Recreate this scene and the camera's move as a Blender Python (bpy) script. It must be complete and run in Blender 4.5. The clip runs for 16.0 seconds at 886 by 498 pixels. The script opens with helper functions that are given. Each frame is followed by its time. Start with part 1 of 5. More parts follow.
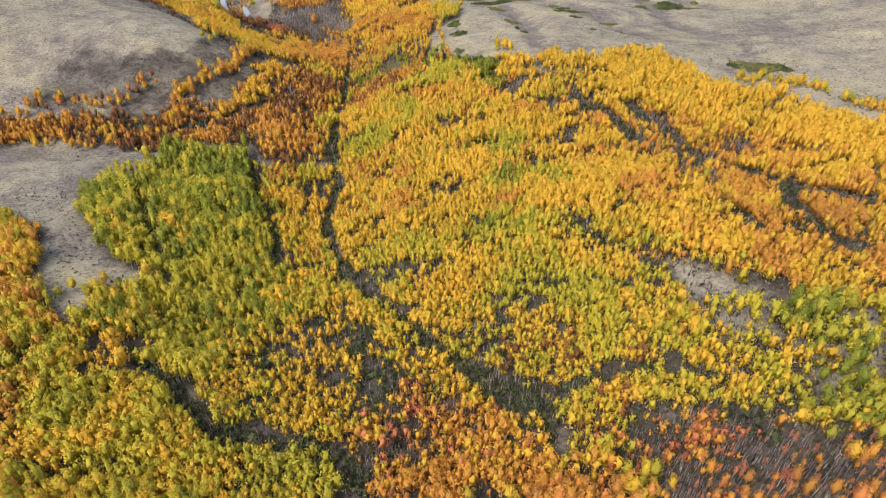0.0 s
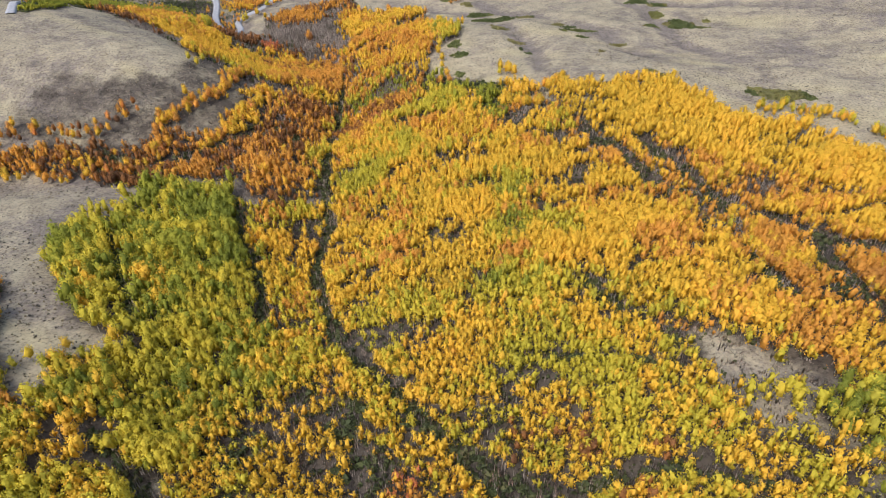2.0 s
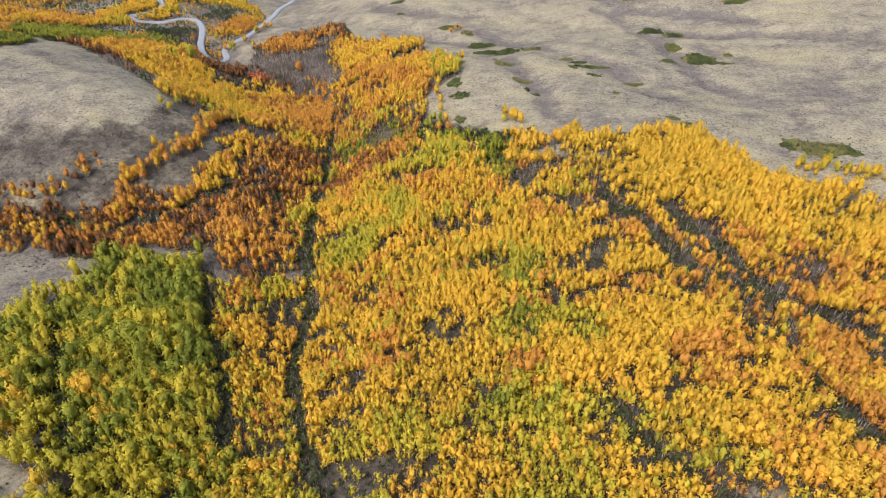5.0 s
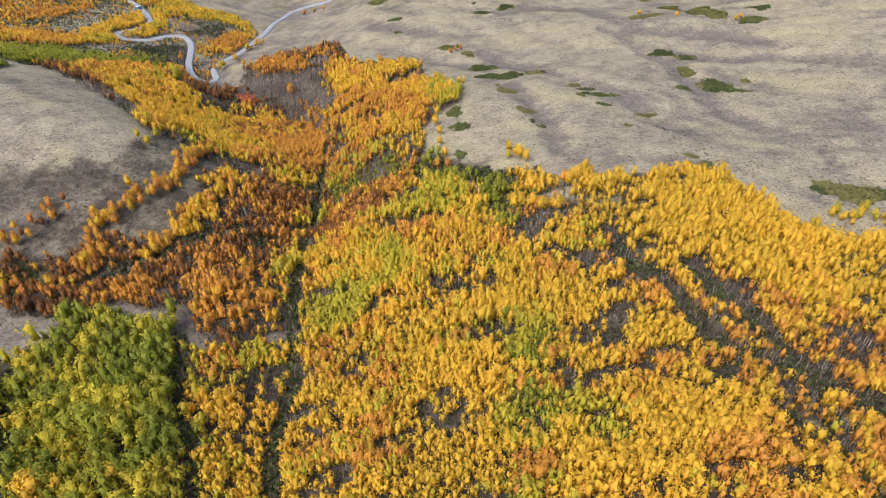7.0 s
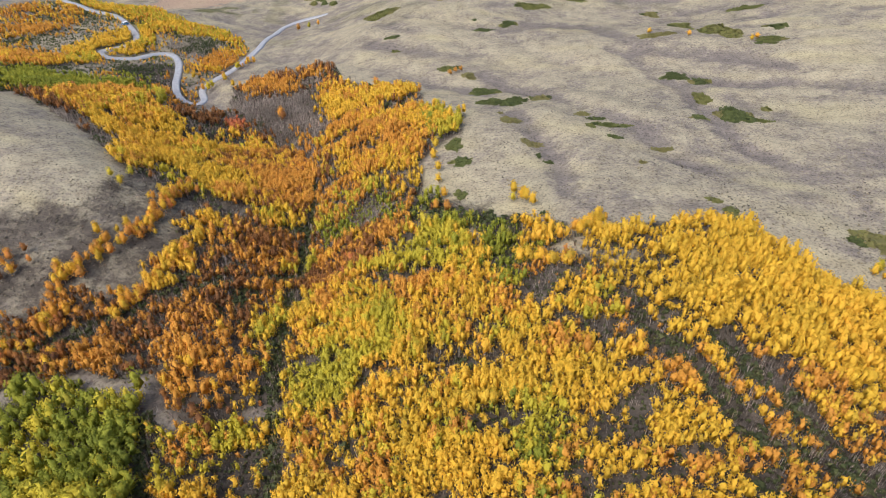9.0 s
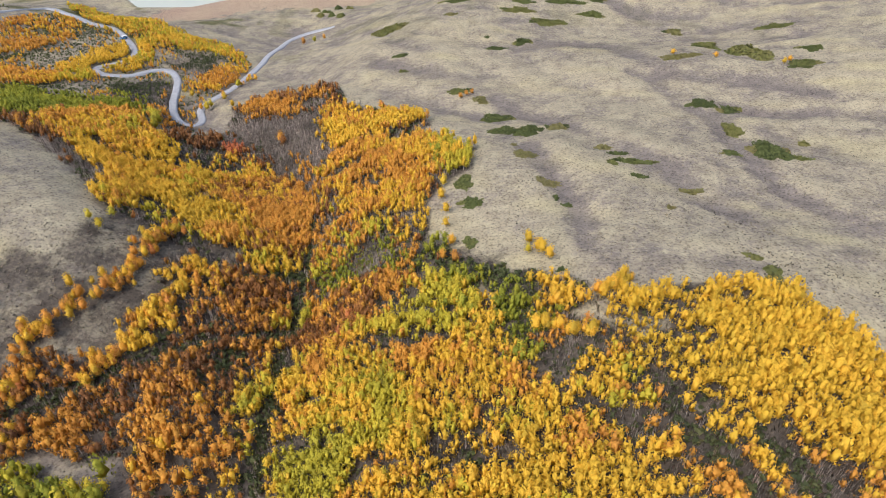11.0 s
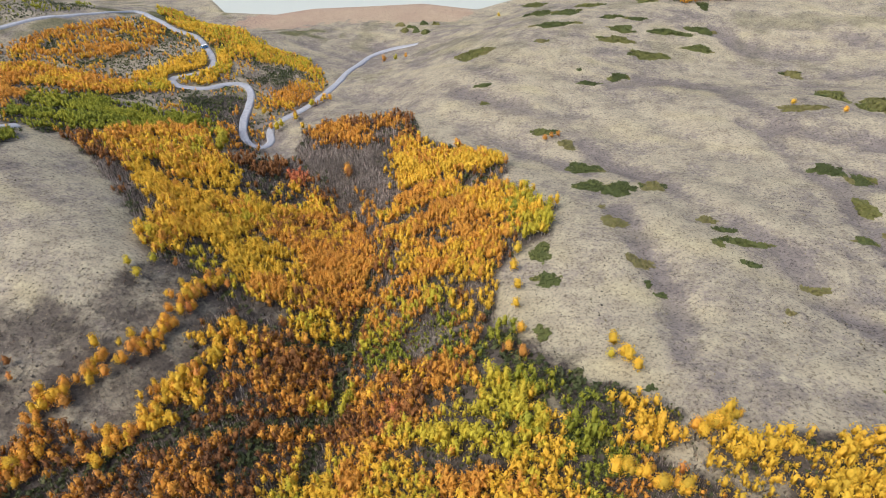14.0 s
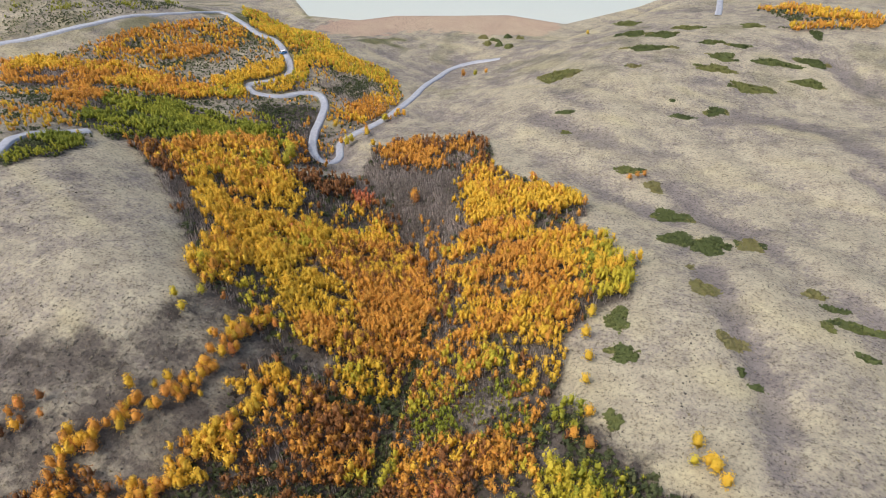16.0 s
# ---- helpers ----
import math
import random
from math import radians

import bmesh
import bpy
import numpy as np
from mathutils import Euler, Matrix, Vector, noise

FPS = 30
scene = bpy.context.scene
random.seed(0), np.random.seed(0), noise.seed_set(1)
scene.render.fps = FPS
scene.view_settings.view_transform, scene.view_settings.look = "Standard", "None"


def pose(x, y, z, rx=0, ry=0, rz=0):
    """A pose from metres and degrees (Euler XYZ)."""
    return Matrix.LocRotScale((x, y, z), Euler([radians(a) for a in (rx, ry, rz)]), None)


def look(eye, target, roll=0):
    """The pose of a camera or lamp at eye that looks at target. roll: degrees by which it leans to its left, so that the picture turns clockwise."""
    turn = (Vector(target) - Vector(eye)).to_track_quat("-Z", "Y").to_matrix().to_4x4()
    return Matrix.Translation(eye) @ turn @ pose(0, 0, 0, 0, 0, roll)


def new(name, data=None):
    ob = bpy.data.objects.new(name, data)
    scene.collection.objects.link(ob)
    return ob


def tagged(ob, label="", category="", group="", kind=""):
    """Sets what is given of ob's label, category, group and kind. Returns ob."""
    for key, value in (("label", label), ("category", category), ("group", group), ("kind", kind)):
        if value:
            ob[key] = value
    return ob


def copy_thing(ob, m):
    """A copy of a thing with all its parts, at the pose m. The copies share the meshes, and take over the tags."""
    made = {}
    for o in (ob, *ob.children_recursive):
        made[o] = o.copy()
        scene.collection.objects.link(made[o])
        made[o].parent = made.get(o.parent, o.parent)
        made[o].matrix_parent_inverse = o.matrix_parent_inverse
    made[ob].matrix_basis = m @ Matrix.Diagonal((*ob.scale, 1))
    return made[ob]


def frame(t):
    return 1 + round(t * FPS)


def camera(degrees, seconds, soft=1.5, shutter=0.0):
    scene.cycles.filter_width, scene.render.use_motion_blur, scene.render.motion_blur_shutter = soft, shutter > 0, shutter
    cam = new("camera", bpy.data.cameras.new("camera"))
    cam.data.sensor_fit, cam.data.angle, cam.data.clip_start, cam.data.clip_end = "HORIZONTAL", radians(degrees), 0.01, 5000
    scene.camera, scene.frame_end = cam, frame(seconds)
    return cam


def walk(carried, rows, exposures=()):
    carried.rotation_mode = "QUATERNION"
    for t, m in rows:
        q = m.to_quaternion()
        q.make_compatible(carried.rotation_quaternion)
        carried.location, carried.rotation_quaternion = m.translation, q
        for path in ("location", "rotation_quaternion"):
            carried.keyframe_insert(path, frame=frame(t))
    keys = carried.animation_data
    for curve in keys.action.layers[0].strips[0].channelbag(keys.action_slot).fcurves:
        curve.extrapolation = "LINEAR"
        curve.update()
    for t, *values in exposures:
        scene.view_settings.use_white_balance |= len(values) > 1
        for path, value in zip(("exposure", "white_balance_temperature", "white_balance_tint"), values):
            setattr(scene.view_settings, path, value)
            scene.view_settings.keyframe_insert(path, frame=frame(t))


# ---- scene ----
cam = camera(68.6, 16.0, soft=0.95)
METRES, EYE, TILT, LEAN, TURN = 200.0, 160.0, -40.0, 0.0, 0.0
ROWS = [
    (0.0, 0.0, 0.0, 0.0, 0.0, 0.0, -0.0),
    (0.5, 0.0005, 0.0206, 0.0176, 0.0, 0.01, -0.0),
    (1.0, 0.0009, 0.0421, 0.036, 0.02, 0.03, -0.01),
    (1.5, 0.0011, 0.0642, 0.0545, 0.01, 0.13, 0.01),
    (2.0, 0.0023, 0.0869, 0.0735, 0.07, 0.24, 0.02),
    (2.5, 0.0031, 0.1101, 0.093, 0.09, 0.33, 0.04),
    (3.0, 0.0039, 0.1336, 0.1131, 0.1, 0.42, 0.05),
    (3.5, 0.0044, 0.1574, 0.1335, 0.1, 0.5, 0.06),
    (4.0, 0.0054, 0.1813, 0.1539, 0.13, 0.58, 0.07),
    (6.5, 0.0084, 0.304, 0.2566, 0.17, 0.98, 0.06),
    (7.0, 0.0093, 0.3288, 0.2778, 0.18, 1.03, 0.07),
    (7.5, 0.01, 0.3535, 0.2991, 0.2, 1.07, 0.09),
    (8.0, 0.0109, 0.3785, 0.3203, 0.22, 1.12, 0.1),
    (8.5, 0.0116, 0.4034, 0.3414, 0.23, 1.17, 0.11),
    (9.0, 0.0122, 0.4284, 0.3627, 0.24, 1.22, 0.11),
    (11.5, 0.0158, 0.5532, 0.4691, 1.74, 1.35, -1.04),
    (12.0, 0.0151, 0.5755, 0.4885, 2.61, 1.37, -1.78),
    (12.5, 0.014, 0.599, 0.5091, 3.55, 1.35, -2.57),
    (13.0, 0.0118, 0.6221, 0.5295, 4.5, 1.32, -3.38),
    (13.5, 0.0091, 0.6451, 0.5497, 5.64, 1.26, -4.31),
    (14.0, 0.0055, 0.6679, 0.5699, 7.12, 1.15, -5.55),
    (14.5, 0.0008, 0.6905, 0.5897, 8.63, 1.01, -6.79),
    (15.0, -0.0046, 0.7128, 0.6095, 10.14, 0.83, -8.02),
    (15.5, -0.011, 0.735, 0.6291, 11.63, 0.61, -9.22),
    (16.0, -0.0178, 0.757, 0.6488, 12.95, 0.39, -10.25),
]
walk(cam, [(t, pose(0, 0, EYE, TILT, LEAN, TURN) @ pose(METRES * x, METRES * y, METRES * z, 90 + pitch, roll, yaw)) for t, x, y, z, yaw, pitch, roll in ROWS])

# ---- light ----
SUN_ELEV, SUN_ROT = radians(50), radians(-140)
world = bpy.data.worlds.new("sky")
scene.world = world
world.use_nodes = True
wn = world.node_tree
sky = wn.nodes.new("ShaderNodeTexSky")
sky.sky_type, sky.sun_disc = "NISHITA", False
sky.sun_elevation, sky.sun_rotation = SUN_ELEV, SUN_ROT
sky.air_density, sky.dust_density, sky.ozone_density = 1.0, 4.0, 1.0
wn.links.new(sky.outputs[0], wn.nodes["Background"].inputs[0])
wn.nodes["Background"].inputs[1].default_value = 0.15
sun = new("sun", bpy.data.lights.new("sun", "SUN"))
sun.data.energy, sun.data.angle, sun.data.color = 1.45, radians(25), (1.0, 0.97, 0.93)
sun.matrix_world = look((0, 0, 0), (-math.sin(SUN_ROT) * math.cos(SUN_ELEV), -math.cos(SUN_ROT) * math.cos(SUN_ELEV), -math.sin(SUN_ELEV)))
scene.view_settings.exposure = 0.45

# ---- materials ----


def material(name, rough=0.9):
    m = bpy.data.materials.new(name)
    m.use_nodes = True
    nt = m.node_tree
    b = nt.nodes["Principled BSDF"]
    b.inputs["Roughness"].default_value = rough
    b.inputs["Specular IOR Level"].default_value = 0.15
    return m, nt, b


def nd(nt, kind, **kw):
    n = nt.nodes.new(kind)
    for k, v in kw.items():
        n.inputs[k].default_value = v
    return n


def ramp(nt, fac, *stops):
    r = nt.nodes.new("ShaderNodeValToRGB")
    el = r.color_ramp.elements
    while len(el) < len(stops):
        el.new(0.5)
    for e, (p, c) in zip(el, stops):
        e.position, e.color = p, (*c, 1)
    nt.links.new(fac, r.inputs[0])
    return r.outputs[0]


def mix(nt, fac, a, b):
    n = nt.nodes.new("ShaderNodeMix")
    n.data_type = "RGBA"
    if isinstance(fac, float):
        n.inputs[0].default_value = fac
    else:
        nt.links.new(fac, n.inputs[0])
    for s, v in ((6, a), (7, b)):
        if isinstance(v, tuple):
            n.inputs[s].default_value = (*v, 1)
        else:
            nt.links.new(v, n.inputs[s])
    return n.outputs[2]


def calc(nt, op, a, b):
    n = nt.nodes.new("ShaderNodeMath")
    n.operation = op
    for i, v in enumerate((a, b)):
        if isinstance(v, (int, float)):
            n.inputs[i].default_value = v
        else:
            nt.links.new(v, n.inputs[i])
    return n.outputs[0]


def attr(nt, name):
    n = nt.nodes.new("ShaderNodeAttribute")
    n.attribute_name = name
    return n.outputs["Fac"]


def world_noise(nt, scale, detail=3.0, rough=0.6):
    g = nt.nodes.new("ShaderNodeNewGeometry")
    n = nd(nt, "ShaderNodeTexNoise", Scale=scale, Detail=detail, Roughness=rough)
    nt.links.new(g.outputs["Position"], n.inputs["Vector"])
    return n.outputs["Fac"]


def leaf_material(name, stops, single=False, glow=0.3):
    """Leaves: the colour goes from tree to tree and from leaf spray to leaf spray."""
    m, nt, b = material(name, 0.65)
    g = nt.nodes.new("ShaderNodeNewGeometry")
    if single:
        tree = nt.nodes.new("ShaderNodeObjectInfo").outputs["Random"]
    else:
        tree = attr(nt, "tint")
    f = calc(nt, "ADD", calc(nt, "MULTIPLY", tree, 0.84), calc(nt, "MULTIPLY", g.outputs["Random Per Island"], 0.16))
    col = ramp(nt, f, *stops)
    nt.links.new(col, b.inputs["Base Color"])
    t = nt.nodes.new("ShaderNodeBsdfTranslucent")
    nt.links.new(col, t.inputs["Color"])
    s = nt.nodes.new("ShaderNodeMixShader")
    s.inputs[0].default_value = glow
    nt.links.new(b.outputs[0], s.inputs[1])
    nt.links.new(t.outputs[0], s.inputs[2])
    nt.links.new(s.outputs[0], nt.nodes["Material Output"].inputs["Surface"])
    return m


LEAVES = {
    "g": ((0.0, (0.490, 0.350, 0.055)), (0.35, (0.750, 0.500, 0.058)), (0.7, (0.830, 0.520, 0.064)), (1.0, (0.810, 0.400, 0.075))),
    "y": ((0.0, (0.330, 0.310, 0.055)), (0.4, (0.560, 0.480, 0.053)), (0.75, (0.650, 0.510, 0.060)), (1.0, (0.760, 0.520, 0.065))),
    "n": ((0.0, (0.165, 0.205, 0.040)), (0.5, (0.310, 0.325, 0.043)), (1.0, (0.490, 0.425, 0.050))),
    "o": ((0.0, (0.468, 0.227, 0.063)), (0.4, (0.680, 0.335, 0.063)), (0.8, (0.735, 0.385, 0.071)), (1.0, (0.715, 0.243, 0.114))),
    "r": ((0.0, (0.170, 0.090, 0.052)), (0.5, (0.300, 0.138, 0.052)), (1.0, (0.490, 0.215, 0.060))),
    "k": ((0.0, (0.440, 0.121, 0.070)), (0.5, (0.651, 0.229, 0.106)), (1.0, (0.704, 0.352, 0.088))),
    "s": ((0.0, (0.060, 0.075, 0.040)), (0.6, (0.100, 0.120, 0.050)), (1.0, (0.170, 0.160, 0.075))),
}
COLOUR = {"g": "golden", "y": "yellow-green", "n": "green", "o": "orange", "r": "russet", "s": "dark", "k": "red-orange"}
MAT_LEAF = {k: leaf_material("leaves_" + COLOUR[k], v) for k, v in LEAVES.items()}
MAT_LEAF_ONE = {k: leaf_material("leaves_" + COLOUR[k] + "_single", v, True) for k, v in LEAVES.items()}


def bark_material():
    m, nt, b = material("aspen_bark", 0.8)
    c = ramp(nt, world_noise(nt, 3.0), (0.3, (0.16, 0.14, 0.11)), (0.5, (0.36, 0.33, 0.28)), (0.8, (0.48, 0.45, 0.40)))
    nt.links.new(c, b.inputs["Base Color"])
    return m


def twig_material():
    m, nt, b = material("bare_twigs", 0.85)
    c = ramp(nt, attr(nt, "tint"), (0.0, (0.13, 0.11, 0.10)), (0.4, (0.30, 0.26, 0.235)), (0.7, (0.50, 0.44, 0.40)), (1.0, (0.50, 0.34, 0.28)))
    nt.links.new(c, b.inputs["Base Color"])
    return m


def sage_material():
    m, nt, b = material("sagebrush", 0.9)
    c = ramp(nt, attr(nt, "tint"), (0.0, (0.085, 0.075, 0.065)), (0.6, (0.16, 0.145, 0.115)), (1.0, (0.26, 0.215, 0.13)))
    nt.links.new(c, b.inputs["Base Color"])
    return m


def ground_material():
    m, nt, b = material("ground_cover", 0.95)
    fine, mid, big = world_noise(nt, 1.1, 5.0, 0.7), world_noise(nt, 0.16, 4.0, 0.65), world_noise(nt, 0.03, 3.0)
    grass = ramp(nt, mid, (0.3, (0.275, 0.240, 0.180)), (0.5, (0.362, 0.322, 0.236)), (0.75, (0.445, 0.396, 0.282)))
    sage = ramp(nt, mid, (0.3, (0.155, 0.135, 0.125)), (0.6, (0.225, 0.197, 0.178)), (0.8, (0.28, 0.245, 0.205)))
    # woodland floor is dark brown-grey, with the shade under trees put into it
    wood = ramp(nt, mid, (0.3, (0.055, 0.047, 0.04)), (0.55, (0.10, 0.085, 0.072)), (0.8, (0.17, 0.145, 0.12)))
    soil = ramp(nt, mid, (0.3, (0.33, 0.28, 0.22)), (0.7, (0.46, 0.40, 0.32)))
    shore = ramp(nt, big, (0.3, (0.36, 0.25, 0.19)), (0.7, (0.44, 0.34, 0.24)))
    green = ramp(nt, mid, (0.3, (0.07, 0.08, 0.03)), (0.7, (0.15, 0.14, 0.055)))
    straw = ramp(nt, mid, (0.3, (0.38, 0.335, 0.21)), (0.7, (0.48, 0.425, 0.27)))
    # this mask also carries relief shade: grey in the dips, pale on crests
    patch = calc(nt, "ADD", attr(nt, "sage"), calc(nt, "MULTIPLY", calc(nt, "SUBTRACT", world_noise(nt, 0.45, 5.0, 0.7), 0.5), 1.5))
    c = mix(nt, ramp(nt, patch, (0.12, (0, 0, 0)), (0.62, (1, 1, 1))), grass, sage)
    c = mix(nt, attr(nt, "straw"), c, straw)
    c = mix(nt, attr(nt, "green"), c, green)
    c = mix(nt, attr(nt, "shore"), c, shore)
    floor_mask = calc(nt, "ADD", attr(nt, "wood"), calc(nt, "MULTIPLY", calc(nt, "SUBTRACT", world_noise(nt, 0.35, 5.0, 0.75), 0.5), 1.3))
    c = mix(nt, ramp(nt, floor_mask, (0.2, (0, 0, 0)), (0.8, (1, 1, 1))), c, wood)
    c = mix(nt, attr(nt, "soil"), c, soil)
    speck = ramp(nt, fine, (0.34, (0.36, 0.34, 0.32)), (0.48, (0.92, 0.92, 0.92)), (0.72, (1.2, 1.17, 1.1)))
    n = nt.nodes.new("ShaderNodeMix")
    n.data_type, n.blend_type = "RGBA", "MULTIPLY"
    n.inputs[0].default_value = 0.9
    nt.links.new(c, n.inputs[6])
    nt.links.new(speck, n.inputs[7])
    nt.links.new(n.outputs[2], b.inputs["Base Color"])
    bump = nd(nt, "ShaderNodeBump", Strength=0.6, Distance=0.25)
    nt.links.new(fine, bump.inputs["Height"])
    nt.links.new(bump.outputs[0], b.inputs["Normal"])
    return m


def road_material():
    m, nt, b = material("gravel_road", 0.9)
    c = ramp(nt, world_noise(nt, 0.5, 5.0, 0.7), (0.3, (0.29, 0.30, 0.33)), (0.6, (0.38, 0.395, 0.43)), (0.8, (0.46, 0.46, 0.49)))
    nt.links.new(c, b.inputs["Base Color"])
    return m


def water_material():
    m, nt, b = material("lake_water", 0.12)
    b.inputs["Base Color"].default_value = (0.52, 0.54, 0.46, 1)
    b.inputs["Specular IOR Level"].default_value = 0.5
    bump = nd(nt, "ShaderNodeBump", Strength=0.15, Distance=0.3)
    nt.links.new(world_noise(nt, 0.4, 4.0), bump.inputs["Height"])
    nt.links.new(bump.outputs[0], b.inputs["Normal"])
    return m


def plain(name, rgb, rough=0.5, metal=0.0):
    m, nt, b = material(name, rough)
    b.inputs["Base Color"].default_value, b.inputs["Metallic"].default_value = (*rgb, 1), metal
    return m


BARK, TWIG, SAGE, GROUND, ROAD, WATER = bark_material(), twig_material(), sage_material(), ground_material(), road_material(), water_material()

# ---- the lie of the land ----
HILLS = []


def hill(x, y, r, h):
    HILLS.append((x, y, r, h))


hill(60, 70, 45, 4.3)
hill(0, 110, 45, -9.7)
hill(-60, 90, 45, -6.3)
hill(-110, 140, 45, 3.4)
hill(60, 140, 45, 12.0)
hill(10, 180, 45, -2.6)
hill(-50, 190, 40, -11.4)
hill(-110, 200, 45, -4.4)
hill(110, 190, 55, -21.9)
hill(60, 230, 45, 3.0)
hill(5, 250, 40, -3.3)
hill(-150, 270, 50, -6.1)
hill(-170, 340, 55, 12.4)
hill(120, 280, 60, 14.8)
hill(50, 310, 45, -4.6)
hill(90, 380, 60, 1.2)
hill(10, 370, 50, 3.4)
hill(10, 460, 60, -18.8)
hill(-100, 330, 45, -18.8)
hill(-30, 520, 60, 11.9)
hill(110, 480, 70, 41.5)
hill(-200, 430, 60, -0.3)
hill(190, 400, 80, -10.9)
hill(-230, 540, 70, 1.2)
hill(-140, 480, 50, -14.4)
hill(-110, 640, 80, -13.9)
hill(-95, 400, 38, -17.9)
hill(-40, 430, 40, 0.7)
hill(-90, 545, 45, -9.5)
hill(-125, 310, 35, 21.9)
hill(30, 90, 30, -4.0)
hill(90, 100, 35, -6.1)
hill(-20, 330, 35, -1.7)
hill(130, 420, 45, -18.0)
hill(-300, 600, 80, 11.8)
hill(-300, 330, 80, 48.0)
hill(200, 150, 80, 7.1)
hill(0, 0, 60, -12.9)
hill(-30, 300, 25, -6.5)
hill(130, 40, 60, 4.4)
hill(-130, 30, 70, 11.0)
hill(150, 360, 45, -2.0)
hill(60, 430, 40, -10.9)
hill(60, 530, 50, -15.0)
hill(140, 520, 60, -40.4)
hill(160, 280, 50, -15.4)
hill(180, 470, 60, 4.0)
hill(30, 410, 35, -1.2)
hill(100, 320, 35, -7.7)
hill(20, 600, 60, 7.6)
hill(120, 620, 70, 4.6)
hill(-125, 625, 35, -7.5)
hill(-420, 560, 70, 45.8)
GULLIES = [
    ([(-62, 120), (-42, 165), (-41, 203), (-42, 240), (-47, 279), (-49, 311), (-52, 345), (-72, 379), (-108, 425), (-146, 470)], 16, 5.2),
    ([(-230, 215), (-165, 225), (-117, 236), (-85, 262), (-47, 279)], 15, 4.5),
    ([(8, 497), (36, 448), (49, 407), (63, 370), (75, 348)], 8, 1.4),
    ([(-7, 442), (22, 415), (34, 366), (41, 336), (47, 312)], 7, 1.3),
    ([(-110, 529), (-68, 490), (-22, 451), (-2, 438)], 9, 1.6),
    ([(4, 519), (39, 498), (71, 450), (92, 414)], 9, 1.3),
    ([(58, 495), (100, 452)], 10, 1.2),
    ([(-73, 478), (-38, 439), (-8, 407)], 7, -1.5),
    ([(-1, 479), (45, 426), (72, 378)], 9, -1.5),
]
# hollows of the open hills, grown with grey sagebrush: line, half-width, depth
HOLLOWS = [
    ([(-41, 501), (-31, 494), (-9, 482), (12, 469), (23, 442), (37, 422), (49, 412)], 6, 1.2),
    ([(34, 375), (39, 352), (43, 332), (45, 317), (44, 299)], 4.5, 1.0),
    ([(57, 399), (66, 379), (75, 367), (82, 353), (84, 338), (86, 328), (95, 319)], 5.5, 1.2),
    ([(93, 464), (104, 446), (107, 419), (116, 399), (115, 376), (116, 356), (119, 334), (125, 320)], 5, 1.2),
    ([(106, 598), (117, 578), (137, 576), (158, 565)], 7, 1),
    ([(-21, 540), (12, 522), (41, 512), (68, 520), (92, 515), (101, 485), (107, 462)], 7, 1.2),
    ([(177, 587), (195, 572), (235, 565)], 10, 1.0),
    ([(106, 458), (138, 445), (158, 430), (170, 419)], 7, 1.0),
    ([(129, 415), (146, 398), (162, 400)], 5.5, 1.0),
    ([(132, 383), (138, 369), (147, 366)], 4, 0.8),
    ([(-20, 516), (-35, 534), (-55, 578)], 6, 0.8),
]
LAKE = -25.0
SHORE_X = [-420, -340, -300, -272, -226, -200, -154, -108, -59, -4, 60, 140]
SHORE_Y = [1000, 800, 735, 702, 703, 722, 735, 749, 740, 800, 900, 1300]


def smooth(a, b, v):
    t = np.clip((v - a) / (b - a), 0, 1)
    return t * t * (3 - 2 * t)


def to_line(x, y, pts):
    d = np.full(np.shape(x), 1e9)
    for (ax, ay), (bx, by) in zip(pts[:-1], pts[1:]):
        vx, vy = bx - ax, by - ay
        t = np.clip(((x - ax) * vx + (y - ay) * vy) / (vx * vx + vy * vy), 0, 1)
        d = np.minimum(d, np.hypot(x - ax - t * vx, y - ay - t * vy))
    return d


def rough(x, y, size, seed=0):
    """Smooth random values from -1 to 1 over the plan, with lumps of that size."""
    u, v = np.asarray(x) / size + seed * 17.3, np.asarray(y) / size + seed * 9.1
    i, j = np.floor(u), np.floor(v)
    a, b = u - i, v - j
    a, b = a * a * (3 - 2 * a), b * b * (3 - 2 * b)

    def h(p, q):
        s = np.sin(p * 127.1 + q * 311.7 + seed * 74.7) * 43758.5453
        return s - np.floor(s)
    return 2 * ((h(i, j) * (1 - a) + h(i + 1, j) * a) * (1 - b) + (h(i, j + 1) * (1 - a) + h(i + 1, j + 1) * a) * b) - 1


def height(x, y):
    x, y = np.asarray(x, float), np.asarray(y, float)
    z = 34.75 + 0.0876 * np.clip(x, -500, 450) - 0.08569 * (np.clip(y, -150, 800) - 300)
    for hx, hy, r, h in HILLS:
        z = z + h * np.exp(-((x - hx) ** 2 + (y - hy) ** 2) / (2 * r * r))
    for pts, w, h in GULLIES:
        z = z - h * np.exp(-(to_line(x, y, pts) / w) ** 2)
    for pts, w, h in HOLLOWS:
        z = z - 1.2 * h * np.exp(-(to_line(x, y, pts) / w) ** 2)
    z = z + 0.9 * rough(x, y, 23, 1) + 0.45 * rough(x, y, 9, 2) + 0.15 * rough(x, y, 3.5, 3)
    # ledges across the open slope
    z = z + (0.8 * rough(x * 0.3, y + 0.15 * x + 6 * rough(x, y, 40, 63), 8, 61) + 0.4 * rough(x * 0.4, y - 0.1 * x, 4.5, 62)) * smooth(70, 140, x) * smooth(230, 300, y)
    d = y - np.interp(x, SHORE_X, SHORE_Y)
    z = z + (-23.4 - z) * smooth(-100, -30, d)
    z = z + (-28.5 - z) * smooth(-10, 12, d)
    return z + 160 * smooth(1500, 2400, y) + 60 * smooth(600, 1800, np.abs(x)) * (1 + 0.3 * rough(x, y, 400, 4))


